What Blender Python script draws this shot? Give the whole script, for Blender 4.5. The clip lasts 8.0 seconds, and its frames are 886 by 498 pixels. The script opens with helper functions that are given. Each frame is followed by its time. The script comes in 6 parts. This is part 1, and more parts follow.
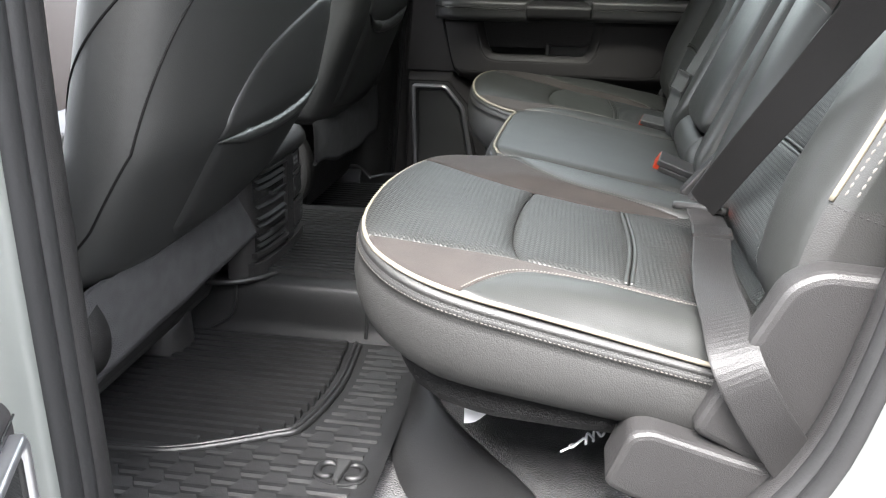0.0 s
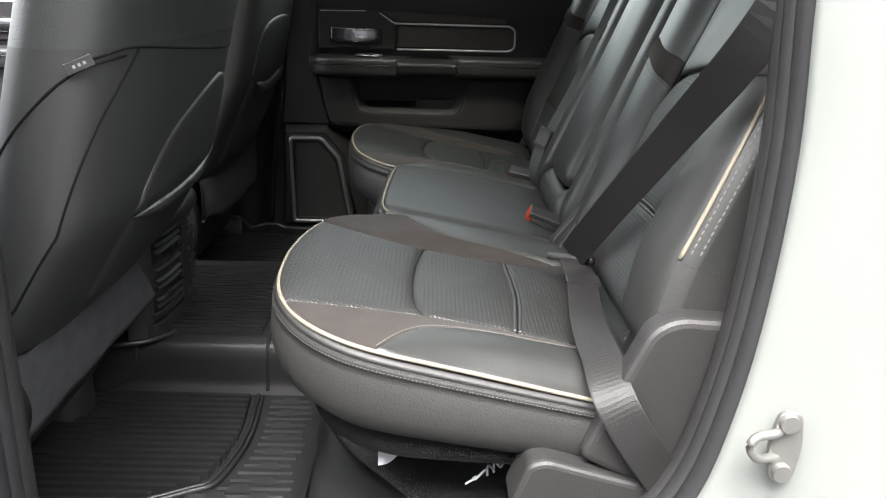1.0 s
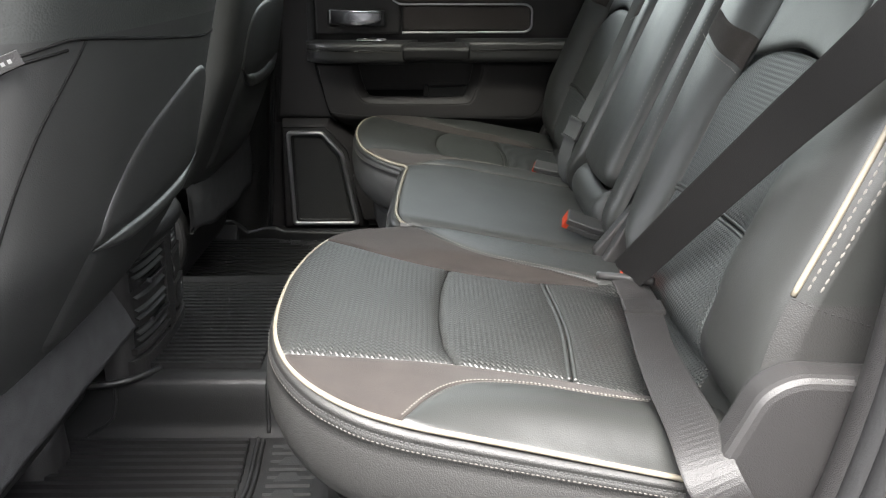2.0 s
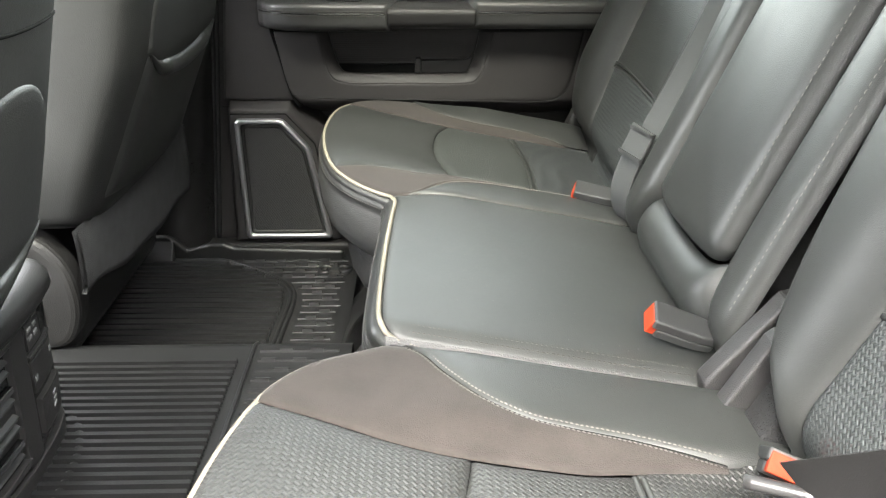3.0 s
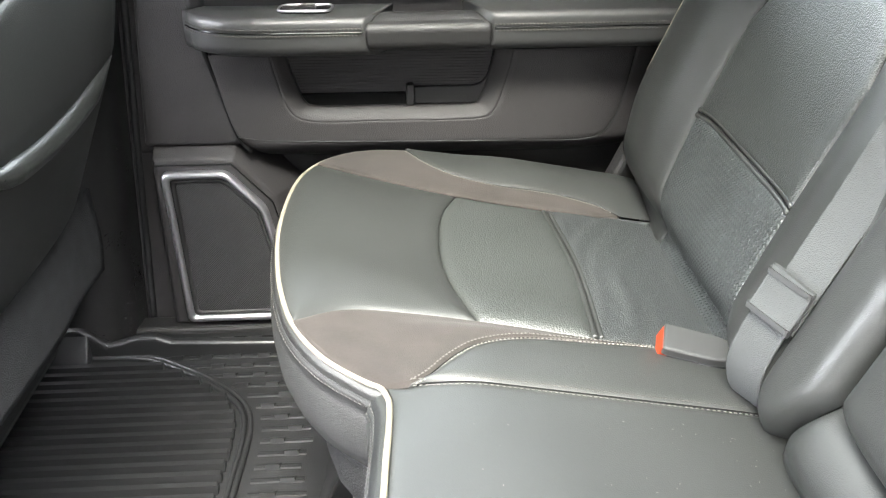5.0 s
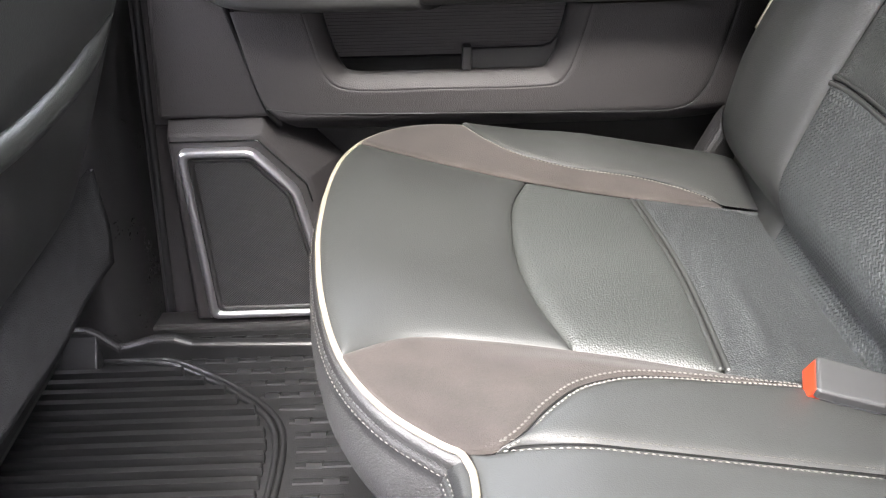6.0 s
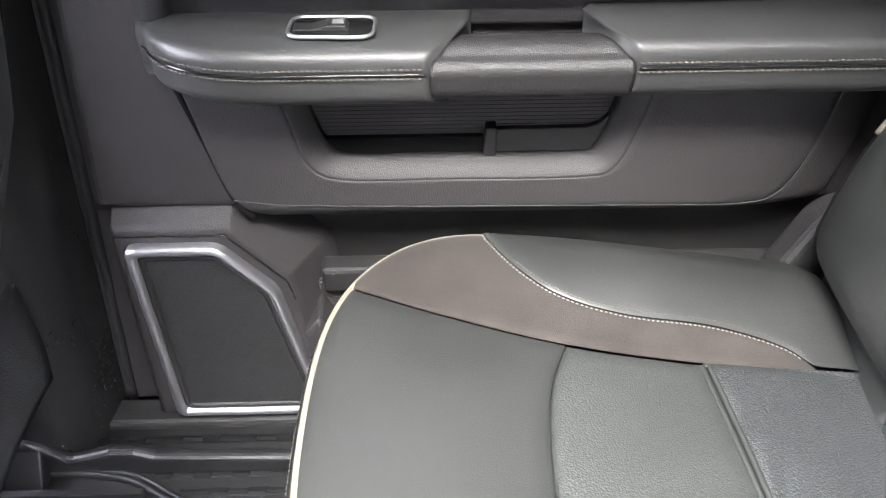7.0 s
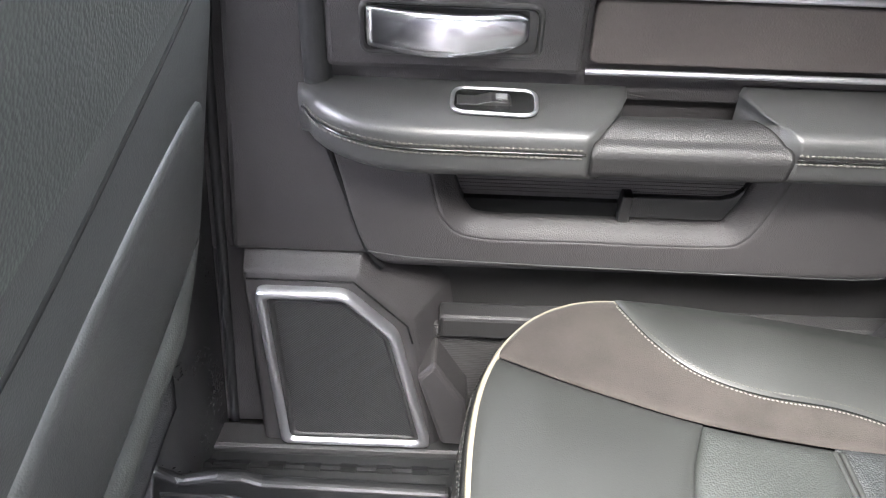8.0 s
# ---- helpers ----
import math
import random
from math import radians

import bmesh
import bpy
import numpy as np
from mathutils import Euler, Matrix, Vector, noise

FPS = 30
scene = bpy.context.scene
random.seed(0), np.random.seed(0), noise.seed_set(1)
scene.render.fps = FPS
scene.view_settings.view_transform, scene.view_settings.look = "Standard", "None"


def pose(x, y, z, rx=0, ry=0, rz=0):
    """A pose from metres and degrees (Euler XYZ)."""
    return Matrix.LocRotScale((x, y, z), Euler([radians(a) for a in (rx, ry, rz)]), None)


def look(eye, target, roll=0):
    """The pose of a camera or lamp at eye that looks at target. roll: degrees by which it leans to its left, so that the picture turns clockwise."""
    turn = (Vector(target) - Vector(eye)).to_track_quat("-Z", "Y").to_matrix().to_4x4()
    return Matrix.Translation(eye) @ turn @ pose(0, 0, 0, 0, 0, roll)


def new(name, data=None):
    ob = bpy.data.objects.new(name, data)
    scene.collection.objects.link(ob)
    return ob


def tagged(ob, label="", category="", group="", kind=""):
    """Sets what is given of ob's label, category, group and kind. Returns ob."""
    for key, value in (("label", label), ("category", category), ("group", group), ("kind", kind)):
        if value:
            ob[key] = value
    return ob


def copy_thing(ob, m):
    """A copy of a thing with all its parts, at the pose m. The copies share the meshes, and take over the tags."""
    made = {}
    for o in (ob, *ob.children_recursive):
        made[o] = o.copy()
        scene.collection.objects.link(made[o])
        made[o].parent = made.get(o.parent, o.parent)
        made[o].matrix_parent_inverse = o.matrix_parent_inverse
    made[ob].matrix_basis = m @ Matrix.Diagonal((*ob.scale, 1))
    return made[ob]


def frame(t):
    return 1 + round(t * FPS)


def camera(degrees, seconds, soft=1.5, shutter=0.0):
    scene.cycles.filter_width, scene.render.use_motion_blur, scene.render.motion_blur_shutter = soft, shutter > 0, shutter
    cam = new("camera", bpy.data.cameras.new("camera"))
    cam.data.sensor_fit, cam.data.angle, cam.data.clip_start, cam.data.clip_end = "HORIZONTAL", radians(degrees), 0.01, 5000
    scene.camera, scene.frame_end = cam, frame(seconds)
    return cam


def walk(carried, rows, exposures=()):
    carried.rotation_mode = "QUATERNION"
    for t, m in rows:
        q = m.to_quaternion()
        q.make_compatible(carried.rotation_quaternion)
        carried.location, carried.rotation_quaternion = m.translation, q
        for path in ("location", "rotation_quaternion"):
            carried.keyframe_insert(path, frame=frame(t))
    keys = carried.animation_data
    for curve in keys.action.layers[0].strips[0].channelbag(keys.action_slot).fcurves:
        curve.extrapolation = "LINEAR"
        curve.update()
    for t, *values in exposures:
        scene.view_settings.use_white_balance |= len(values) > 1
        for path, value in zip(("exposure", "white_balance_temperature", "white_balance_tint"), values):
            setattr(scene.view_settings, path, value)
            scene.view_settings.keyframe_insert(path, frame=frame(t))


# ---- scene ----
cam = camera(55.9, 8.0, 1.2)
SKY, SUN = 0.34, 0.03
EXPOSURES = [(0, 3.75, 6450, 10), (0.5, 3.5, 6500, 10), (1.0, 3.0, 6550, 10), (1.7, 3.15, 6550, 10), (2.8, 4.65, 6800, 8), (3.5, 5.17, 6780, 8),
             (4.2, 5.59, 6650, 9), (5.3, 5.79, 6500, 13), (6.0, 5.81, 6500, 19), (6.5, 5.79, 6280, 18), (7.0, 5.97, 6280, 18), (8, 6.22, 6280, 17)]
PATH = [
    (0, (0.14, -1.572, 0.675), (-0.156, 0.284, -0.01), 0.9),
    (0.5, (0.111, -1.635, 0.725), (0.066, 0.259, 0.082), 1.3),
    (1, (0.094, -1.677, 0.75), (0.123, 0.228, 0.14), 1.6),
    (1.5, (0.078, -1.645, 0.744), (0.13, 0.26, 0.137), 1.0),
    (1.7, (0.072, -1.585, 0.739), (0.114, 0.319, 0.127), 0.6),
    (2.8, (0.044, -1.001, 0.728), (0.048, 0.84, -0.055), -0.4),
    (3, (0.042, -0.895, 0.738), (0.1, 0.941, -0.053), 0.3),
    (3.5, (0.026, -0.736, 0.755), (0.121, 1.086, -0.066), 1.0),
    (4, (0.015, -0.534, 0.776), (0.128, 1.26, -0.1), 2.1),
    (4.2, (0.011, -0.43, 0.78), (0.121, 1.366, -0.093), 2.6),
    (5.3, (0.029, -0.374, 0.805), (0.107, 1.369, -0.172), -1.8),
    (5.5, (0.014, -0.376, 0.814), (0.083, 1.358, -0.18), -2.3),
    (6, (-0.016, -0.193, 0.741), (0.022, 1.525, -0.283), -1.1),
    (6.5, (-0.028, -0.013, 0.78), (-0.025, 1.627, -0.365), 1.2),
    (7, (-0.021, 0.143, 0.848), (0.013, 1.69, -0.42), -0.3),
    (7.5, (-0.066, 0.196, 0.897), (-0.031, 1.719, -0.398), -0.8),
    (8, (-0.142, 0.183, 0.92), (-0.14, 1.697, -0.387), 2.2),
]
walk(cam, [(t, look(eye, target, roll)) for t, eye, target, roll in PATH], EXPOSURES)

# ---- world, sun and exposure ----
world = bpy.data.worlds.new("sky")
scene.world = world
world.use_nodes = True
_wn = world.node_tree.nodes
_sky = _wn.new("ShaderNodeTexSky")
_sky.sky_type, _sky.sun_disc = "NISHITA", False
_sky.sun_elevation, _sky.sun_rotation = radians(58), radians(192)
_sky.air_density, _sky.dust_density, _sky.ozone_density = 1.0, 4.0, 1.0
_bg = _wn["Background"]
_bg.inputs["Strength"].default_value = SKY
_grey = _wn.new("ShaderNodeHueSaturation")
_grey.inputs["Saturation"].default_value = 0.25
world.node_tree.links.new(_sky.outputs[0], _grey.inputs["Color"])
world.node_tree.links.new(_grey.outputs[0], _bg.inputs["Color"])
sun_data = bpy.data.lights.new("sun", "SUN")
sun_data.energy, sun_data.angle, sun_data.color = SUN, radians(40), (1.0, 0.98, 0.95)
sun = new("sun", sun_data)
sun.matrix_world = look((-0.6, -3.0, 4.8), (0, 0, 0))

# ---- materials ----


def _mat(name, color, rough=0.5, metal=0.0, spec=0.5, vary=0.15, vary_scale=9.0, grain="", grain_scale=600.0,
         grain_depth=0.0003, rough_vary=0.1, tint=None, sheen=0.0, coat=0.0, upright=False):
    """A node material: colour varied at two scales, roughness varied, and a fine relief."""
    m = bpy.data.materials.new(name)
    m.use_nodes = True
    nt = m.node_tree
    n, l = nt.nodes, nt.links
    b = n["Principled BSDF"]
    b.inputs["Metallic"].default_value = metal
    b.inputs["Specular IOR Level"].default_value = spec
    b.inputs["Sheen Weight"].default_value = sheen
    b.inputs["Coat Weight"].default_value = coat
    co = n.new("ShaderNodeTexCoord")
    place = co.outputs["Object"]
    if upright:
        # pattern laid out over y and z, for backrests
        sep, com = n.new("ShaderNodeSeparateXYZ"), n.new("ShaderNodeCombineXYZ")
        l.new(place, sep.inputs[0])
        l.new(sep.outputs["Y"], com.inputs["X"])
        l.new(sep.outputs["Z"], com.inputs["Y"])
        place = com.outputs[0]
    big = n.new("ShaderNodeTexNoise")
    big.inputs["Scale"].default_value, big.inputs["Detail"].default_value = vary_scale, 4.0
    fine = n.new("ShaderNodeTexNoise")
    fine.inputs["Scale"].default_value, fine.inputs["Detail"].default_value = vary_scale * 23, 3.0
    for t in (big, fine):
        l.new(place, t.inputs["Vector"])
    mixf = n.new("ShaderNodeMath")
    mixf.operation = "MULTIPLY_ADD"
    mixf.inputs[1].default_value = 0.6
    l.new(big.outputs["Fac"], mixf.inputs[0])
    sc = n.new("ShaderNodeMath")
    sc.operation = "MULTIPLY"
    sc.inputs[1].default_value = 0.4
    l.new(fine.outputs["Fac"], sc.inputs[0])
    l.new(sc.outputs[0], mixf.inputs[2])
    ramp = n.new("ShaderNodeMix")
    ramp.data_type = "RGBA"
    t = tint or color
    ramp.inputs["A"].default_value = (*[c * (1 - vary) for c in color], 1)
    ramp.inputs["B"].default_value = (*[c * (1 + vary) for c in t], 1)
    stretch = n.new("ShaderNodeMapRange")
    stretch.inputs["From Min"].default_value, stretch.inputs["From Max"].default_value = 0.3, 0.7
    l.new(mixf.outputs[0], stretch.inputs["Value"])
    l.new(stretch.outputs[0], ramp.inputs["Factor"])
    l.new(ramp.outputs["Result"], b.inputs["Base Color"])
    rr = n.new("ShaderNodeMapRange")
    rr.inputs["To Min"].default_value, rr.inputs["To Max"].default_value = max(rough - rough_vary, 0.03), min(rough + rough_vary, 1)
    l.new(mixf.outputs[0], rr.inputs["Value"])
    l.new(rr.outputs[0], b.inputs["Roughness"])
    if grain:
        bump = n.new("ShaderNodeBump")
        bump.inputs["Distance"].default_value = grain_depth
        bump.inputs["Strength"].default_value = 1.0
        if grain == "leather":
            v = n.new("ShaderNodeTexVoronoi")
            v.inputs["Scale"].default_value = grain_scale
            l.new(place, v.inputs["Vector"])
            h = v.outputs["Distance"]
            bump.invert = True
        elif grain == "noise":
            v = n.new("ShaderNodeTexNoise")
            v.inputs["Scale"].default_value, v.inputs["Detail"].default_value = grain_scale, 3.0
            l.new(place, v.inputs["Vector"])
            h = v.outputs["Fac"]
        elif grain in ("lines_z", "lines_x"):
            v = n.new("ShaderNodeTexWave")
            v.bands_direction = {"lines_z": "Z", "lines_x": "X"}[grain]
            v.inputs["Scale"].default_value = grain_scale
            l.new(place, v.inputs["Vector"])
            h = v.outputs["Fac"]
        elif grain == "weave":
            # short slanted dashes that turn from one cell to the next
            ck = n.new("ShaderNodeTexChecker")
            ck.inputs["Scale"].default_value = grain_scale
            ck.inputs["Color1"].default_value, ck.inputs["Color2"].default_value = (1, 1, 1, 1), (0, 0, 0, 1)
            sq = n.new("ShaderNodeMapping")
            sq.inputs["Rotation"].default_value = (0, 0, radians(45))
            sq.inputs["Scale"].default_value = (1, 1, 0.0)
            pj = n.new("ShaderNodeMapping")
            pj.inputs["Scale"].default_value = (1, 1, 0.0)
            l.new(place, pj.inputs["Vector"])
            l.new(place, sq.inputs["Vector"])
            l.new(sq.outputs[0], ck.inputs["Vector"])
            waves = []
            for ang in (0, 90):
                mp = n.new("ShaderNodeMapping")
                mp.inputs["Rotation"].default_value = (0, 0, radians(45 + ang))
                l.new(place, mp.inputs["Vector"])
                w = n.new("ShaderNodeTexWave")
                w.bands_direction = "X"
                w.inputs["Scale"].default_value = grain_scale * 0.32
                l.new(mp.outputs[0], w.inputs["Vector"])
                waves.append(w)
            mx = n.new("ShaderNodeMix")
            l.new(ck.outputs["Fac"], mx.inputs["Factor"])
            l.new(waves[0].outputs["Fac"], mx.inputs["A"])
            l.new(waves[1].outputs["Fac"], mx.inputs["B"])
            h = mx.outputs["Result"]
        elif grain == "dots":
            v = n.new("ShaderNodeTexVoronoi")
            v.inputs["Scale"].default_value, v.inputs["Randomness"].default_value = grain_scale, 0.0
            mp = n.new("ShaderNodeMapping")
            mp.inputs["Rotation"].default_value = (0, radians(45), 0)
            l.new(place, mp.inputs["Vector"])
            l.new(mp.outputs[0], v.inputs["Vector"])
            h = v.outputs["Distance"]
        l.new(h, bump.inputs["Height"])
        l.new(bump.outputs[0], b.inputs["Normal"])
    return m


LEATHER = _mat("black_leather", (0.0185, 0.0194, 0.0184), 0.44, spec=0.55, vary=0.14, grain="leather", grain_scale=900, grain_depth=0.00012)
PEBBLE = _mat("pebbled_leather", (0.0235, 0.0255, 0.024), 0.43, spec=0.6, vary=0.14, grain="leather", grain_scale=560, grain_depth=0.00055)
PEBBLE_COARSE = _mat("coarse_pebbled_leather", (0.028, 0.030, 0.0288), 0.42, spec=0.6, vary=0.14, grain="leather", grain_scale=420, grain_depth=0.00028)
CRINKLE = _mat("creased_leather", (0.0215, 0.0235, 0.024), 0.52, spec=0.45, vary=0.22, grain="leather", grain_scale=520, grain_depth=0.0008)
GLOSSY = _mat("worn_glossy_leather", (0.027, 0.028, 0.0268), 0.30, spec=0.6, vary=0.12, grain="leather", grain_scale=760, grain_depth=0.00015)
SIDE = _mat("brown_black_leather", (0.0205, 0.0203, 0.0196), 0.54, spec=0.5, vary=0.15, grain="leather", grain_scale=700, grain_depth=0.0003)
MIDDLE = _mat("smooth_black_leather", (0.0190, 0.0200, 0.0189), 0.48, spec=0.55, vary=0.14, grain="leather", grain_scale=900, grain_depth=0.00007)
# vinyl lighter than the seat leather, to lift the underlit front backrests
VINYL = _mat("lightened_black_vinyl", (0.0265, 0.0270, 0.0265), 0.50, spec=0.5, vary=0.14, grain="leather", grain_scale=700, grain_depth=0.00014)
# near-black that stands in for shade in seams, panel gap and pocket floor
SEAM = _mat("seam_shadow", (0.006, 0.006, 0.006), 0.9, spec=0.1, vary=0.1)
EMBOSS = _mat("embossed_leather", (0.0180, 0.0186, 0.0178), 0.42, spec=0.58, vary=0.14, grain="weave", grain_scale=225, grain_depth=0.0006)
EMBOSS_BACK = _mat("embossed_back_leather", (0.027, 0.030, 0.030), 0.48, spec=0.5, vary=0.14, grain="weave", grain_scale=250, grain_depth=0.0007, upright=True)
SUEDE = _mat("brown_suede", (0.0250, 0.0215, 0.0195), 0.95, spec=0.15, vary=0.30, vary_scale=28, grain="noise", grain_scale=900, grain_depth=0.0004, sheen=0.06)
PIPING = _mat("cream_piping", (0.155, 0.138, 0.106), 0.55, vary=0.08, grain="noise", grain_scale=700, grain_depth=0.0002)
THREAD = _mat("cream_thread", (0.100, 0.094, 0.084), 0.7, vary=0.12, vary_scale=60)
DIMTHREAD = _mat("dim_cream_thread", (0.048, 0.045, 0.040), 0.75, vary=0.15, vary_scale=60)
ARMREST = _mat("fine_grained_leather", (0.036, 0.036, 0.0355), 0.42, spec=0.55, vary=0.10, grain="leather", grain_scale=1300, grain_depth=0.00012)
DARKTHREAD = _mat("dark_thread", (0.010, 0.010, 0.010), 0.7, vary=0.12, vary_scale=60)
PLASTIC = _mat("black_plastic", (0.0195, 0.0188, 0.0188), 0.44, spec=0.4, vary=0.1, grain="leather", grain_scale=900, grain_depth=0.0003)
SATIN = _mat("satin_black_plastic", (0.0195, 0.0190, 0.0190), 0.30, spec=0.5, vary=0.1, grain="leather", grain_scale=900, grain_depth=0.00012)
TRIM = _mat("grained_door_plastic", (0.0275, 0.0252, 0.0258), 0.58, spec=0.4, vary=0.08, grain="leather", grain_scale=800, grain_depth=0.00035)
GLOSS = _mat("gloss_black", (0.012, 0.012, 0.012), 0.2, spec=0.5, vary=0.1)
RUBBER = _mat("black_rubber", (0.0100, 0.0100, 0.0103), 0.42, spec=0.45, vary=0.3, vary_scale=14, grain="noise", grain_scale=500, grain_depth=0.0003)
SEAL = _mat("seal_rubber", (0.018, 0.018, 0.0185), 0.55, spec=0.35, vary=0.15, grain="noise", grain_scale=300, grain_depth=0.0003)
CARPET = _mat("charcoal_carpet", (0.042, 0.042, 0.043), 0.97, spec=0.1, vary=0.35, vary_scale=40, grain="noise", grain_scale=420, grain_depth=0.003, sheen=0.2)
FELT = _mat("grey_felt", (0.053, 0.053, 0.0545), 0.95, spec=0.1, vary=0.25, vary_scale=40, grain="noise", grain_scale=600, grain_depth=0.0012, sheen=0.02)
CHROME = _mat("satin_chrome", (0.54, 0.54, 0.56), 0.33, metal=0.92, vary=0.04, rough_vary=0.05)
LEVER = _mat("bright_satin_chrome", (0.52, 0.52, 0.545), 0.20, metal=1.0, vary=0.01, rough_vary=0.01)
WEB = _mat("black_webbing", (0.0105, 0.0100, 0.0100), 0.5, spec=0.4, vary=0.1, grain="leather", grain_scale=950, grain_depth=0.00025)
UNDERFELT = _mat("dark_felt", (0.017, 0.017, 0.0172), 0.97, spec=0.1, vary=0.3, vary_scale=40, grain="noise", grain_scale=420, grain_depth=0.003)
GREYWEB = _mat("grey_webbing", (0.039, 0.041, 0.041), 0.75, spec=0.3, vary=0.1, grain="leather", grain_scale=950, grain_depth=0.00025)
GREYPLASTIC = _mat("grey_plastic", (0.021, 0.0213, 0.0213), 0.5, spec=0.4, vary=0.08)
ORANGE = _mat("orange_button", (0.24, 0.026, 0.009), 0.6, spec=0.12, vary=0.06)
GRILLE = _mat("speaker_mesh", (0.018, 0.018, 0.018), 0.45, spec=0.5, vary=0.1, grain="dots", grain_scale=380, grain_depth=0.002)
RIBBED = _mat("ribbed_plastic", (0.034, 0.032, 0.032), 0.5, spec=0.4, vary=0.06, grain="lines_z", grain_scale=100, grain_depth=0.0006)
INSERT = _mat("brown_wrapped_insert", (0.058, 0.050, 0.047), 0.6, spec=0.3, vary=0.1, grain="noise", grain_scale=500, grain_depth=0.0003)
PAINT = _mat("white_car_paint", (0.142, 0.150, 0.141), 0.35, vary=0.02, coat=0.6, rough_vary=0.04)
METAL = _mat("zinc_metal", (0.24, 0.236, 0.222), 0.48, metal=0.85, vary=0.1, vary_scale=40)
PAPER = _mat("white_paper", (0.72, 0.73, 0.75), 0.6, vary=0.08, vary_scale=30)
HEADLINER = _mat("grey_headliner", (0.25, 0.25, 0.245), 0.95, vary=0.05, grain="noise", grain_scale=500, grain_depth=0.0005)
CONCRETE = _mat("worn_paving", (0.11, 0.108, 0.104), 0.9, vary=0.3, vary_scale=5, grain="noise", grain_scale=120, grain_depth=0.004)
PLASTER = _mat("grey_plaster", (0.10, 0.098, 0.094), 0.9, vary=0.2, vary_scale=2, grain="noise", grain_scale=90, grain_depth=0.002)
MARK = _mat("white_print", (0.16, 0.16, 0.16), 0.5, vary=0.03)
TINT = bpy.data.materials.new("tinted_glass")
TINT.use_nodes = True
_tn, _tl = TINT.node_tree.nodes, TINT.node_tree.links
_tr, _gl, _mx, _fr = (_tn.new("ShaderNode" + k) for k in ("BsdfTransparent", "BsdfGlossy", "MixShader", "Fresnel"))
_tr.inputs["Color"].default_value = (0.70, 0.72, 0.70, 1)
_gl.inputs["Roughness"].default_value = 0.02
_tl.new(_fr.outputs[0], _mx.inputs[0])
_tl.new(_tr.outputs[0], _mx.inputs[1])
_tl.new(_gl.outputs[0], _mx.inputs[2])
_tl.new(_mx.outputs[0], _tn["Material Output"].inputs["Surface"])
ROOFGLASS = TINT.copy()
DARKGLASS = TINT.copy()
DARKGLASS.name = "darkened_rear_glass"
ROOFGLASS.name = "added_pane_tint"
for _n in ROOFGLASS.node_tree.nodes:
    if _n.type == "BSDF_TRANSPARENT":
        _n.inputs["Color"].default_value = (0.55, 0.56, 0.54, 1)
for _n in DARKGLASS.node_tree.nodes:
    if _n.type == "BSDF_TRANSPARENT":
        _n.inputs["Color"].default_value = (0.20, 0.21, 0.20, 1)

# ---- building helpers ----


def thing(name, label, category, group="", at=(0, 0, 0), kind=""):
    e = new(name)
    e.empty_display_size = 0.05
    e.location = at
    return tagged(e, label, category, group, kind)


def _link(name, me, material, parent, label="", smooth=True):
    if smooth:
        me.polygons.foreach_set("use_smooth", [True] * len(me.polygons))
    me.materials.append(material)
    ob = new(name, me)
    if parent is not None:
        ob.parent = parent
        p, off = parent, Vector((0, 0, 0))
        while p is not None:
            off += p.location
            p = p.parent
        ob.location = -off
    if label:
        ob["label"] = label
    return ob


def part(name, bm, material, parent, label="", smooth=False):
    bmesh.ops.recalc_face_normals(bm, faces=bm.faces[:])
    me = bpy.data.meshes.new(name)
    bm.to_mesh(me)
    bm.free()
    return _link(name, me, material, parent, label, smooth)


def raw(name, verts, faces, material, parent, label="", smooth=True):
    me = bpy.data.meshes.new(name)
    me.from_pydata([tuple(map(float, v)) for v in verts], [], faces)
    return _link(name, me, material, parent, label, smooth)


def smooth_line(pts, n, closed=False):
    """n+1 points evenly spaced along a rounded curve through pts."""
    p = np.array(pts, float)
    k = len(p)
    out = []
    segs = k if closed else k - 1
    for i in range(segs):
        if closed:
            a, b, c, d = p[(i - 1) % k], p[i], p[(i + 1) % k], p[(i + 2) % k]
        else:
            b, c = p[i], p[i + 1]
            a = p[i - 1] if i > 0 else 2 * b - c
            d = p[i + 2] if i + 2 < k else 2 * c - b
        for t in np.linspace(0, 1, 16, endpoint=False):
            out.append(0.5 * (2 * b + (c - a) * t + (2 * a - 5 * b + 4 * c - d) * t * t + (3 * b - a - 3 * c + d) * t ** 3))
    out.append(p[0] if closed else p[-1])
    return even(np.array(out), n)


def even(p, n, spacing=None):
    p = np.array(p, float)
    s = np.r_[0, np.cumsum(np.linalg.norm(np.diff(p, axis=0), axis=1))]
    at = (np.linspace(0, 1, n + 1) if spacing is None else spacing) * s[-1]
    return np.stack([np.interp(at, s, p[:, i]) for i in range(p.shape[1])], 1)


def _ease(n):
    return 0.5 - 0.5 * np.cos(np.pi * np.linspace(0, 1, n + 1))


def coons(c0, c1, d0, d1, n=28, m=28):
    """A grid of plan points between four border lines: c0, c1 run along u; d0, d1 along v."""
    u, v = _ease(n), _ease(m)
    C0, C1, D0, D1 = (even(c, 0, s) for c, s in ((c0, u), (c1, u), (d0, v), (d1, v)))
    U, V = u[:, None, None], v[None, :, None]
    ruled = (1 - V) * C0[:, None] + V * C1[:, None] + (1 - U) * D0[None] + U * D1[None]
    corner = (1 - U) * (1 - V) * C0[0] + U * (1 - V) * C0[-1] + (1 - U) * V * C1[0] + U * V * C1[-1]
    return ruled - corner


def ruled(c0, c1, n=40, m=14):
    u, v = np.linspace(0, 1, n + 1), _ease(m)
    a, b = even(c0, 0, u), even(c1, 0, u)
    V = v[None, :, None]
    return (1 - V) * a[:, None] + V * b[:, None]


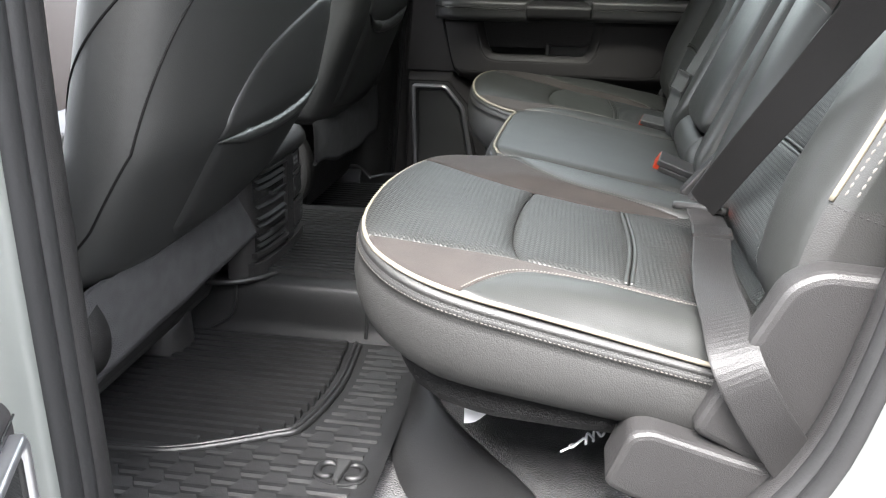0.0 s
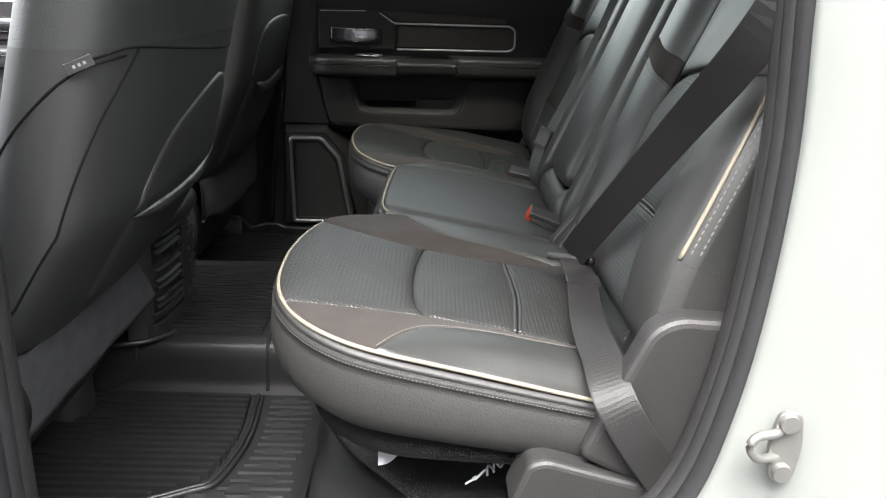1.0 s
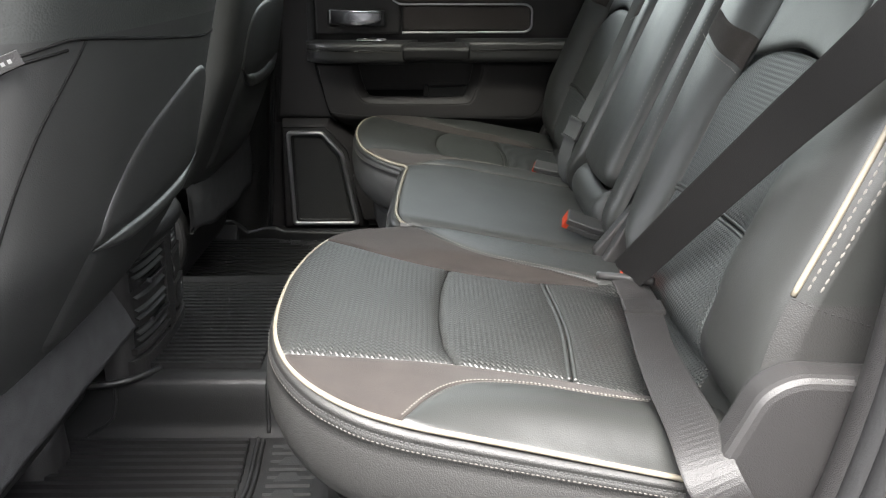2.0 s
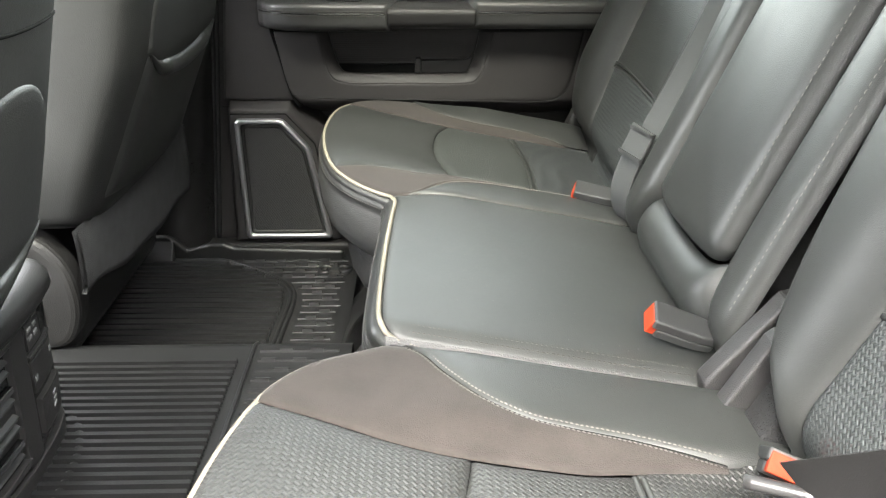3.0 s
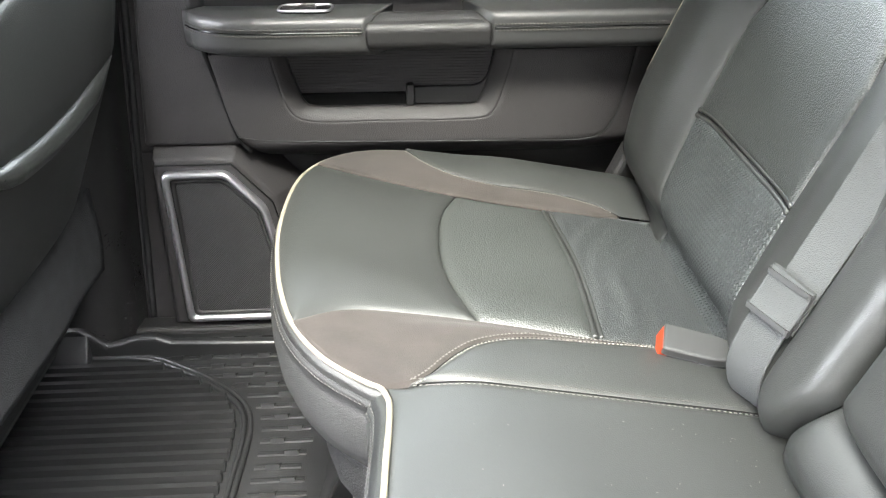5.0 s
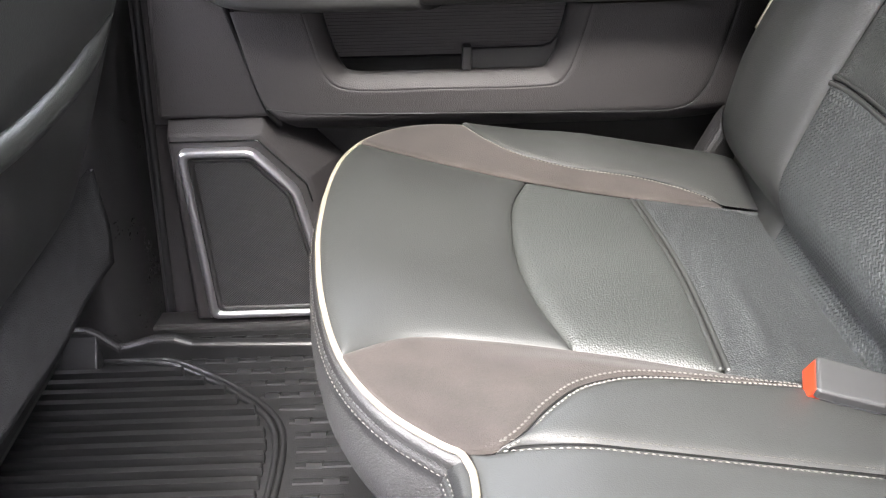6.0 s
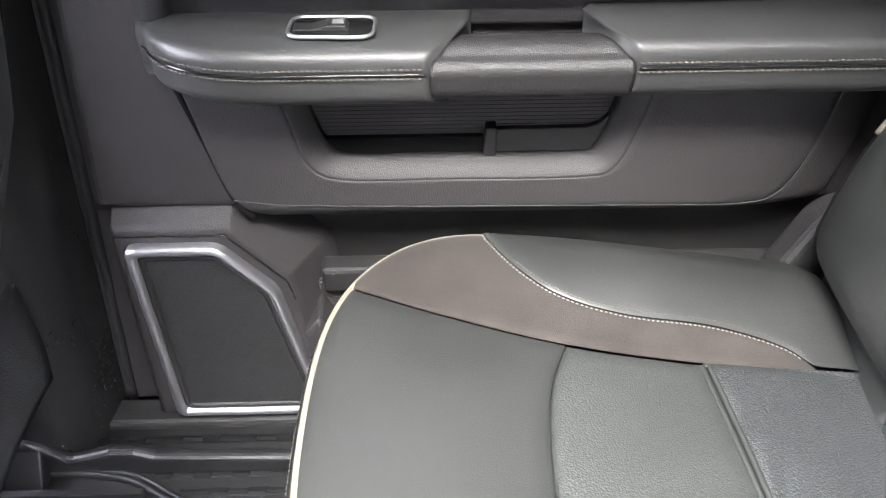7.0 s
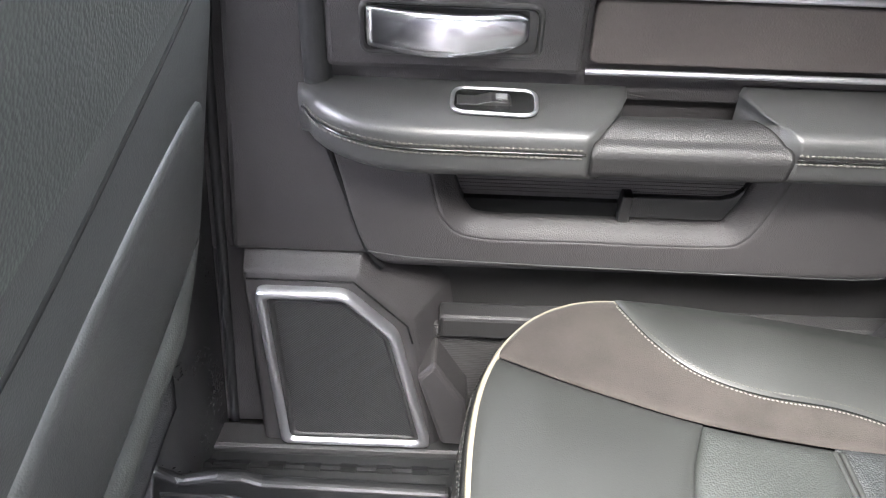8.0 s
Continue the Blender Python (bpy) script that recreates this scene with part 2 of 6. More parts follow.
def grid_faces(n, m):
    return [(i * m + j, (i + 1) * m + j, (i + 1) * m + j + 1, i * m + j + 1) for i in range(n - 1) for j in range(m - 1)]


def panel(name, grid, lift, material, parent, label="", seam=0.005, width=0.011, puff=0.0, wrinkle=0.0, seed=0, fold=0.0):
    """A soft panel over a plan grid, drawn in along its borders. lift(a, b, off) gives the place."""
    n, m = grid.shape[:2]
    du = np.linalg.norm(np.diff(grid, axis=0), axis=2)
    dv = np.linalg.norm(np.diff(grid, axis=1), axis=2)
    su = np.concatenate([np.zeros((1, m)), np.cumsum(du, 0)])
    sv = np.concatenate([np.zeros((n, 1)), np.cumsum(dv, 1)], 1)
    d = np.minimum.reduce([su, su[-1:] - su, sv, sv[:, -1:] - sv])
    k = np.clip(d / width, 0, 1)
    edge = -seam * (1 - np.sqrt(1 - (1 - k) ** 2))
    half = np.maximum(np.minimum(su[-1:], sv[:, -1:]) / 2, 1e-4)
    dome = puff * (1 - (1 - np.clip(d / half, 0, 1)) ** 2)
    verts = []
    for i in range(n):
        for j in range(m):
            a, b = grid[i, j]
            w = 0.0
            if wrinkle:
                w = wrinkle * k[i, j] * noise.noise(Vector((a * 26 + seed, b * 11, seed))) + wrinkle * 0.35 * k[i, j] * noise.noise(Vector((a * 90, b * 40 + seed, 3)))
            if fold:
                # long soft creases that run slantwise over the panel
                t = (a * 0.94 - b * 0.34) * 30 + 0.9 * noise.noise(Vector((a * 7, b * 7, 2)))
                w += fold * k[i, j] * (noise.noise(Vector((t, (a * 0.34 + b * 0.94) * 5, 5))) ** 2 * 1.6 - 0.25)
            verts.append(lift(a, b, edge[i, j] + dome[i, j] + w))
    ob = raw(name, verts, grid_faces(n, m), material, parent, label)
    return ob


def tube(name, pts, radius, material, parent, label="", sides=8, closed=False, flat=1.0, up=(0, 0, 1), taper=0.0):
    """A round cord along pts. flat squeezes it along the up direction."""
    p = np.array(pts, float)
    n = len(p)
    verts = []
    upv = Vector(up)
    for i in range(n):
        t = Vector(p[(i + 1) % n] - p[i - 1]) if closed else Vector(p[min(i + 1, n - 1)] - p[max(i - 1, 0)])
        t.normalize()
        side = t.cross(upv)
        if side.length < 1e-4:
            side = t.cross(Vector((1, 0.01, 0)))
        side.normalize()
        top = side.cross(t)
        r = radius * min(1.0, (i + 0.3) / (n * taper), (n - 0.7 - i) / (n * taper)) if taper else radius
        for k in range(sides):
            a = 2 * math.pi * k / sides
            verts.append(Vector(p[i]) + side * r * math.cos(a) + top * r * flat * math.sin(a))
    faces = []
    for i in range(n if closed else n - 1):
        for k in range(sides):
            a, b = i * sides + k, i * sides + (k + 1) % sides
            c, d = ((i + 1) % n) * sides + (k + 1) % sides, ((i + 1) % n) * sides + k
            faces.append((a, b, c, d))
    if not closed:
        faces += [tuple(range(sides))[::-1], tuple(range((n - 1) * sides, n * sides))]
    return raw(name, verts, faces, material, parent, label)


def stitches(name, pts, material, parent, label="", length=0.0045, gap=0.0022, radius=0.0009, normal=(0, 0, 1), jitter=0.15):
    """A row of short thread stitches along pts, lying on the surface with that normal."""
    p = np.array(pts, float)
    s = np.r_[0, np.cumsum(np.linalg.norm(np.diff(p, axis=0), axis=1))]
    verts, faces = [], []
    nv = Vector(normal).normalized()
    rng = random.Random(len(pts) * 7 + int(s[-1] * 1000))
    at = 0.0
    while at + length < s[-1]:
        a = Vector([np.interp(at, s, p[:, i]) for i in range(3)])
        b = Vector([np.interp(at + length, s, p[:, i]) for i in range(3)])
        t = (b - a).normalized()
        side = t.cross(nv).normalized() * radius
        skew = side * rng.uniform(-jitter, jitter) * 2
        base = len(verts)
        mid = (a + b) / 2
        for q, w, h in ((a, 0.6, 0.1), (mid, 1.0, 1.0), (b, 0.6, 0.1)):
            sk = skew if q is b else -skew
            verts += [q - side * w + sk, q + nv * radius * h * 1.2 + sk, q + side * w + sk]
        for r in (0, 3):
            faces += [(base + r, base + r + 1, base + r + 4, base + r + 3), (base + r + 1, base + r + 2, base + r + 5, base + r + 4)]
        at += length + gap * rng.uniform(0.8, 1.2)
    return raw(name, verts, faces, material, parent, label)


def block(x0, x1, y0, y1, z0, z1, bevel=0.004, segs=2):
    bm = bmesh.new()
    bmesh.ops.create_cube(bm, size=1)
    for v in bm.verts:
        v.co = ((x0 + x1) / 2 + v.co.x * (x1 - x0), (y0 + y1) / 2 + v.co.y * (y1 - y0), (z0 + z1) / 2 + v.co.z * (z1 - z0))
    if bevel:
        bmesh.ops.bevel(bm, geom=bm.edges[:], offset=bevel, segments=segs, profile=0.5, affect="EDGES")
    return bm


def prism(pts, axis, a, b, bevel=0.0, segs=2):
    """A closed outline drawn out along an axis from a to b. Outline points are the two other axes in order x, y, z."""
    bm = bmesh.new()
    put = {"x": lambda p, q, h: (h, p, q), "y": lambda p, q, h: (p, h, q), "z": lambda p, q, h: (p, q, h)}[axis]
    lo = [bm.verts.new(put(p, q, a)) for p, q in pts]
    hi = [bm.verts.new(put(p, q, b)) for p, q in pts]
    bm.faces.new(lo)
    bm.faces.new(hi)
    k = len(pts)
    for i in range(k):
        bm.faces.new((lo[i], lo[(i + 1) % k], hi[(i + 1) % k], hi[i]))
    bmesh.ops.recalc_face_normals(bm, faces=bm.faces[:])
    if bevel:
        es = [e for e in bm.edges if len(e.link_faces) == 2 and e.calc_face_angle(0) > 0.5]
        bmesh.ops.bevel(bm, geom=es, offset=bevel, segments=segs, profile=0.5, affect="EDGES", clamp_overlap=True)
    return bm


def outline(pts, r, n=6):
    """A polygon with rounded corners."""
    out, k = [], len(pts)
    for i in range(k):
        a, b, c = (Vector((*pts[j % k], 0)) for j in (i - 1, i, i + 1))
        u, w = (a - b), (c - b)
        d = min(r, u.length / 2.1, w.length / 2.1)
        p, q = b + u.normalized() * d, b + w.normalized() * d
        for t in np.linspace(0, 1, n):
            v = p * (1 - t) ** 2 + b * 2 * t * (1 - t) + q * t * t
            out.append((v.x, v.y))
    return out


def ribbon(name, pts, sides, width, thick, material, parent, label="", n=60):
    """A strap along pts; sides gives, at each of pts, the direction of its width."""
    p, w = smooth_line(pts, n), smooth_line(sides, n)
    verts = []
    for i in range(n + 1):
        t = Vector(p[min(i + 1, n)] - p[max(i - 1, 0)]).normalized()
        s = Vector(w[i])
        s = (s - t * s.dot(t)).normalized()
        nn = t.cross(s)
        c = Vector(p[i])
        for a, b in ((-0.5, -0.5), (-0.46, -0.8), (0.46, -0.8), (0.5, -0.5), (0.5, 0.5), (0.46, 0.8), (-0.46, 0.8), (-0.5, 0.5)):
            verts.append(c + s * a * width + nn * b * thick)
    faces = []
    for i in range(n):
        for k in range(8):
            faces.append((i * 8 + k, i * 8 + (k + 1) % 8, (i + 1) * 8 + (k + 1) % 8, (i + 1) * 8 + k))
    faces += [tuple(range(8))[::-1], tuple(range(n * 8, n * 8 + 8))]
    return raw(name, verts, faces, material, parent, label, smooth=False)

# ---- ground and cab shell ----
ground = part("ground", block(-60, 60, -60, 60, -0.85, -0.78, 0), CONCRETE, None)
tagged(ground, "pale concrete ground below the truck", "ground", kind="structure")


def plan_sheet(name, x0, x1, y0, y1, z, nx, ny, bump, material, parent, label=""):
    xs, ys = np.linspace(x0, x1, nx), np.linspace(y0, y1, ny)
    v = [(x, y, z + bump * noise.noise(Vector((x * 30, y * 30, 1)))) for x in xs for y in ys]
    return raw(name, v, grid_faces(nx, ny), material, parent, label)


floor = part("floor", block(-1.75, 0.75, -0.92, 0.96, -0.07, -0.03, 0), PLASTIC, None)
tagged(floor, "dark sheet floor of the cab below mats and carpet", "floor", kind="structure")
carpet = plan_sheet("carpet", -0.12, 0.6, -0.85, 0.85, -0.022, 60, 140, 0.003, CARPET, None)
tagged(carpet, "charcoal looped carpet under the rear seat", "carpet", kind="structure")
front_carpet = plan_sheet("front_carpet", -1.7, -0.42, -0.85, 0.85, -0.016, 40, 60, 0.002, CARPET, None)
tagged(front_carpet, "dark carpet below the front seats", "carpet", kind="structure")

# door aperture on the open side: x, z along the rubber seal
APERTURE = [(0.409, 0.95), (0.415, 0.74), (0.421, 0.60), (0.411, 0.43), (0.390, 0.305), (0.369, 0.238), (0.337, 0.183), (0.280, 0.115), (0.20, 0.045), (0.10, 0.0),
            (-0.10, -0.015), (-0.27, -0.012), (-0.345, 0.05), (-0.352, 0.16), (-0.350, 0.60), (-0.335, 0.98), (-0.22, 1.12), (0.10, 1.14), (0.34, 1.10)]


def shell():
    ap = smooth_line(APERTURE, 120, closed=True)[:-1]
    cen = np.array([0.05, 0.55])
    n = len(ap)

    def grown(k):
        d = ap - cen
        return ap + d / np.linalg.norm(d, axis=1)[:, None] * k
    body = thing("body_side", "white painted truck body side round the open door", "car body", kind="structure")
    rings = [(0.024, -0.870), (0.014, -0.915), (0.006, -0.930), (0.012, -0.938), (0.060, -0.950), (0.12, -0.955), (0.16, -0.985), (0.20, -1.0)]
    verts, faces = [], []
    for k, y in rings:
        verts += [(x, y, z) for x, z in grown(k)]
    outer = []
    for x, z in ap:
        a = math.atan2(z - cen[1], x - cen[0])
        r = min((0.80 if math.cos(a) > 0 else 0.60) / max(abs(math.cos(a)), 1e-3), (0.68 if math.sin(a) > 0 else 0.95) / max(abs(math.sin(a)), 1e-3))
        outer.append((cen[0] + r * math.cos(a), -1.0, cen[1] + r * math.sin(a)))
    verts += outer
    for i in range(len(rings)):
        for j in range(n):
            faces.append((i * n + j, i * n + (j + 1) % n, (i + 1) * n + (j + 1) % n, (i + 1) * n + j))
    raw("side_panel", verts, faces, PAINT, body)
    # the seal: a bulb, a lip and a thin trim edge
    def ring(k, y):
        return [(x, y, z) for x, z in grown(k)]
    seal = thing("door_seal", "black ribbed rubber seal round the door opening", "door seal", kind="structure")
    tube("bulb", ring(0.014, -0.905), 0.012, SEAL, seal, closed=True, up=(0, 1, 0), flat=1.5)
    tube("lip", ring(0.008, -0.880), 0.008, SEAL, seal, closed=True, up=(0, 1, 0), flat=1.8)
    tube("flange", ring(0.010, -0.855), 0.009, PLASTIC, seal, closed=True, up=(0, 1, 0), flat=2.2)
    return body


shell()

# the rest of the cab: roof, far side above the door, rear wall and front bulkhead, with window openings
def roof_shell():
    """Unseen headliner with a wide opening added to let sky light in."""
    bm = bmesh.new()
    outer, hole = [(-1.35, -0.93), (0.72, -0.93), (0.72, 0.93), (-1.35, 0.93)], [(-1.05, -0.42), (0.28, -0.42), (0.28, 0.42), (-1.05, 0.42)]
    lay = []
    for z in (1.16, 1.21):
        lay.append([[bm.verts.new((x, y, z)) for x, y in ring] for ring in (outer, hole)])
    for i in range(4):
        j = (i + 1) % 4
        for (o, h) in lay:
            bm.faces.new((o[i], o[j], h[j], h[i]))
        for k in (0, 1):
            bm.faces.new((lay[0][k][i], lay[0][k][j], lay[1][k][j], lay[1][k][i]))
    return part("ceiling", bm, HEADLINER, None)


roof = roof_shell()
tagged(roof, "unseen grey cloth headliner with an opening added for sky light", "ceiling", kind="structure")
# unseen pane; its tint sets how much overhead light reaches the seats
added_roof_pane = part("roof_light_pane", block(-1.06, 0.29, -0.43, 0.43, 1.196, 1.202, 0), ROOFGLASS, None)
tagged(added_roof_pane, "unseen roof pane added to let in measured sky light", "window", kind="structure")
# unseen wall, added only to keep low sky light out of the door
sky_block_wall = part("sky_block_wall", block(-14, 14, -4.2, -3.9, -0.8, 2.6, 0), PLASTER, None)
tagged(sky_block_wall, "unseen plain grey wall added to block low sky light", "wall", kind="structure")
wall_rear = part("wall_rear", block(0.70, 0.76, -0.93, 0.93, -0.05, 0.86, 0), CARPET, None)
tagged(wall_rear, "dark carpeted cab wall behind the rear seat", "wall", kind="structure")
wall_front = part("wall_front", block(-1.78, -1.70, -0.93, 0.93, -0.05, 0.62, 0), PLASTIC, None)
tagged(wall_front, "dark dashboard wall at the front of the cab", "wall", kind="structure")
wall_far = part("wall_far", block(-1.7, 0.76, 0.925, 0.96, -0.05, 0.74, 0), TRIM, None)
tagged(wall_far, "dark inner skin of the far side doors", "wall", kind="structure")
wall_near = part("wall_near", block(-1.7, -0.56, -1.0, -0.93, -0.4, 0.74, 0), PAINT, None)
tagged(wall_near, "white painted front door skin", "wall", kind="structure")
# added block that shuts a bright gap between pillar and driver seat
near_filler = part("pillar", block(-0.85, -0.565, -0.99, -0.93, 0.70, 1.17, 0.008), PLASTIC, None)
tagged(near_filler, "dark filler block added beside the pillar to hide bright sky", "pillar", kind="structure")
# unseen panes, tinted to hold back light from the far side and rear
side_glass = part("window_1", block(-0.42, 0.55, 0.935, 0.940, 0.735, 1.165, 0), TINT, None)
tagged(side_glass, "unseen side window glass, light tint set to limit daylight", "window", kind="structure")
rear_glass = part("window_2", block(0.722, 0.727, -0.92, 0.92, 0.855, 1.165, 0), DARKGLASS, None)
tagged(rear_glass, "unseen rear window glass, darkened to limit daylight", "window", kind="structure")
for x0, x1 in ((-0.50, -0.40), (0.52, 0.70)):
    p = part("pillar", block(x0, x1, 0.86, 0.96, 0.60, 1.17, 0.01), HEADLINER, None)
    tagged(p, "grey trimmed roof pillar", "pillar", kind="structure")
for x0, x1, y0 in ((-0.56, -0.362, -0.925), (0.47, 0.70, -0.925)):
    p = part("pillar", block(x0, x1, y0, y0 + 0.055, -0.05, 1.17, 0.008), PLASTIC, None)
    tagged(p, "dark trimmed door pillar", "pillar", kind="structure")

# ---- rubber mats ----
mat = thing("floor_mat", "black moulded rubber mat across the whole rear footwell", "floor mat", kind="structure")


def mat_half(s):
    """One footwell tray: s = -1 for the open side, 1 for the far side."""
    Y = lambda y: s * y
    xs, ys = np.linspace(-0.80, -0.085, 60), np.linspace(0.235, 0.87, 60)
    v = []
    for x in xs:
        for y in ys:
            z = 0.0
            edge = max(0, (y - 0.815) / 0.055) if s < 0 else 0.0
            z += 0.035 * min(edge, 1) ** 1.5
            z += 0.012 * max(0, (x + 0.115) / 0.03) ** 1.5
            v.append((x, Y(y), z))
    f = grid_faces(60, 60)
    raw("tray", v, f if s > 0 else [q[::-1] for q in f], RUBBER, mat)
    # ribs along x, cut off by a slanting border
    border = [(-0.222, 0.27), (-0.213, 0.44), (-0.212, 0.585), (-0.25, 0.655), (-0.34, 0.725), (-0.42, 0.757), (-0.62, 0.765)] if s > 0 else \
             [(-0.222, 0.27), (-0.214, 0.42), (-0.235, 0.545), (-0.27, 0.575), (-0.38, 0.632), (-0.46, 0.645), (-0.66, 0.640)]
    bl = smooth_line(border, 60)
    verts, faces = [], []
    y = 0.285
    while y < (0.745 if s > 0 else 0.63):
        inside = bl[:, 0][np.argsort(np.abs(bl[:, 1] - y))[0]]
        x1 = inside - 0.012
        ramp = np.clip((y - (0.60 if s > 0 else 0.55)) / 0.16, 0, 1)
        x0 = -0.66 if s < 0 else -0.575
        if x1 > x0 + 0.03:
            b = len(verts)
            w, h, flat = (0.0062, 0.0130, 0.70) if s < 0 else (0.0060, 0.0140, 0.70)
            for x, k in ((x0, 1), (x1 - 0.002, 1), (x1, 0.9)):
                verts += [(x, Y(y - w), 0.0003), (x, Y(y - w * flat), h * k), (x, Y(y + w * flat), h * k), (x, Y(y + w), 0.0003)]
            for r in (0, 4):
                for c in range(3):
                    q = (b + r + c, b + r + c + 1, b + r + c + 5, b + r + c + 4)
                    faces.append(q if s < 0 else q[::-1])
            q = (b + 8, b + 9, b + 10, b + 11)
            faces.append(q)
            raw("rib", verts, faces, RUBBER, mat, smooth=False)
            verts, faces = [], []
        y += 0.0195 if s < 0 else 0.0210
    for k in (0.0, 0.011):
        line = [(x + k * 0.75, Y(y + k * 0.45), 0.002) for x, y in bl]
        tube("border_bead", line, 0.0045, RUBBER, mat, sides=6, flat=1.5)
    # ridges along x with staggered wedges on them, between the rib field and the edge
    verts, faces = [], []
    row = 0
    y = 0.285
    while y < 0.812:
        near_line = np.abs(bl[:, 1] - y)
        lim = (bl[:, 0][near_line.argmin()] if near_line.min() < 0.012 else -0.64) + 0.026
        xe = -0.116 + 0.006 * math.sin(y * 60)
        b = len(verts)
        for x in (lim, xe):
            verts += [(x, Y(y - 0.0050), 0.0003), (x, Y(y - 0.0040), 0.0026), (x, Y(y + 0.0010), 0.0026), (x, Y(y + 0.0060), 0.0003)]
        fs = [(b + c, b + 4 + c, b + 5 + c, b + 1 + c) for c in range(3)] + [(b + 4, b + 5, b + 6, b + 7), (b, b + 3, b + 2, b + 1)]
        faces += fs if s > 0 else [q[::-1] for q in fs]
        x = -0.62 + (0.033 if s < 0 else 0.023) * (row % 2)
        while x < xe - 0.018:
            if x > lim + 0.016:
                b = len(verts)
                t, w, d, h = (0.012, 0.021, 0.0125, 0.0050) if s < 0 else (0.0095, 0.0115, 0.0075, 0.0080)
                verts += [(x - w, Y(y + d), 0.0006), (x + w, Y(y + d), 0.0006), (x + t, Y(y - 0.004), h), (x - t, Y(y - 0.004), h), (x - t, Y(y - 0.0058), 0.0003), (x + t, Y(y - 0.0058), 0.0003)]
                fs = [(b, b + 1, b + 2, b + 3), (b + 3, b + 2, b + 5, b + 4), (b + 1, b + 5, b + 2), (b, b + 3, b + 4)]
                faces += fs if s < 0 else [q[::-1] for q in fs]
            x += 0.066 if s < 0 else 0.046
        raw("tread_row", verts, faces, RUBBER, mat, smooth=False)
        verts, faces = [], []
        y += 0.0215 if s < 0 else 0.0262
        row += 1
    # the raised badge: two curled horn shapes and a middle bar
    cx, cy = (-0.142, 0.650) if s < 0 else (-0.133, 0.700)
    plate = outline([(cx - 0.036, Y(cy - 0.020)), (cx + 0.036, Y(cy - 0.020)), (cx + 0.038, Y(cy + 0.016)), (cx + 0.015, Y(cy + 0.028)), (cx - 0.015, Y(cy + 0.028)), (cx - 0.038, Y(cy + 0.016))], 0.016)
    part("badge_plate", prism(plate, "z", 0.0004, 0.0046, 0.0012), RUBBER, mat, "recessed dark badge plate")
    for q in (-1, 1):
        curl = [(cx + q * (0.019 + 0.013 * math.cos(a)), Y(cy + 0.0155 * math.sin(a)), 0.0058) for a in np.linspace(-2.4, 2.6, 20)]
        tube("badge_curl", curl, 0.0052, RUBBER, mat, "raised moulded badge curl", taper=0.12)
    bar = [(cx - 0.011, Y(cy - 0.021)), (cx + 0.011, Y(cy - 0.021)), (cx + 0.006, Y(cy + 0.006)), (cx + 0.004, Y(cy + 0.028)), (cx - 0.004, Y(cy + 0.028)), (cx - 0.006, Y(cy + 0.006))]
    part("badge_bar", prism(bar, "z", 0.001, 0.0125, 0.003), GREYPLASTIC, mat)


for side in (-1, 1):
    mat_half(side)

# hump over the middle of the floor
hump_pts = [(-0.262, 0.0), (-0.253, 0.02), (-0.247, 0.07), (-0.240, 0.092), (-0.222, 0.100), (0.222, 0.100), (0.240, 0.092), (0.247, 0.07), (0.253, 0.02), (0.262, 0.0)]
hp = even(hump_pts, 90)
xs = np.linspace(-0.80, -0.06, 30)
raw("hump", [(x, y, z) for x in xs for y, z in hp], grid_faces(30, 91), RUBBER, mat)
verts, faces = [], []
for k in range(24):
    y = -0.205 + 0.0160 * k
    b = len(verts)
    for x, h in ((-0.50, 0.0095), (-0.224, 0.0095), (-0.223, 0.008)):
        verts += [(x, y - 0.0050, 0.1003), (x, y - 0.0036, 0.1005 + h), (x, y + 0.0036, 0.1005 + h), (x, y + 0.0050, 0.1003)]
    for r in (0, 4):
        for c in range(3):
            faces.append((b + r + c, b + r + c + 1, b + r + c + 5, b + r + c + 4))
    raw("rib", verts, faces, RUBBER, mat, smooth=False)
    verts, faces = [], []
bead = [(-0.207, y, z + 0.001) for y, z in hp if z > 0.004]
tube("hump_bead", bead, 0.0035, RUBBER, mat, sides=6, up=(1, 0, 0))
verts, faces = [], []
for k in range(16):
    y = -0.205 + 0.0272 * k
    b = len(verts)
    for x in (-0.196, -0.078):
        verts += [(x, y - 0.0050, 0.1003), (x, y - 0.0040, 0.1034), (x, y + 0.0010, 0.1034), (x, y + 0.0060, 0.1003)]
    faces += [(b + c, b + 1 + c, b + 5 + c, b + 4 + c) for c in range(3)] + [(b + 4, b + 5, b + 6, b + 7), (b, b + 3, b + 2, b + 1)]
    x = -0.180 + 0.023 * (k % 2)
    while x < -0.09:
        b = len(verts)
        t, w, d = 0.0095, 0.0115, 0.0075
        verts += [(x - w, y + d, 0.1006), (x + w, y + d, 0.1006), (x + t, y - 0.004, 0.1064), (x - t, y - 0.004, 0.1064), (x - t, y - 0.0058, 0.1003), (x + t, y - 0.0058, 0.1003)]
        faces += [(b + 3, b + 2, b + 1, b), (b + 4, b + 5, b + 2, b + 3), (b + 2, b + 5, b + 1), (b + 4, b + 3, b)]
        x += 0.046
    raw("tread_row", verts, faces, RUBBER, mat, smooth=False)
    verts, faces = [], []

tube("console_bead", [(x, y, 0.101) for x, y in smooth_line([(-0.55, -0.28), (-0.44, -0.26), (-0.382, -0.195), (-0.371, -0.115), (-0.381, -0.025), (-0.425, 0.04), (-0.55, 0.055)], 40)], 0.006, RUBBER, mat)

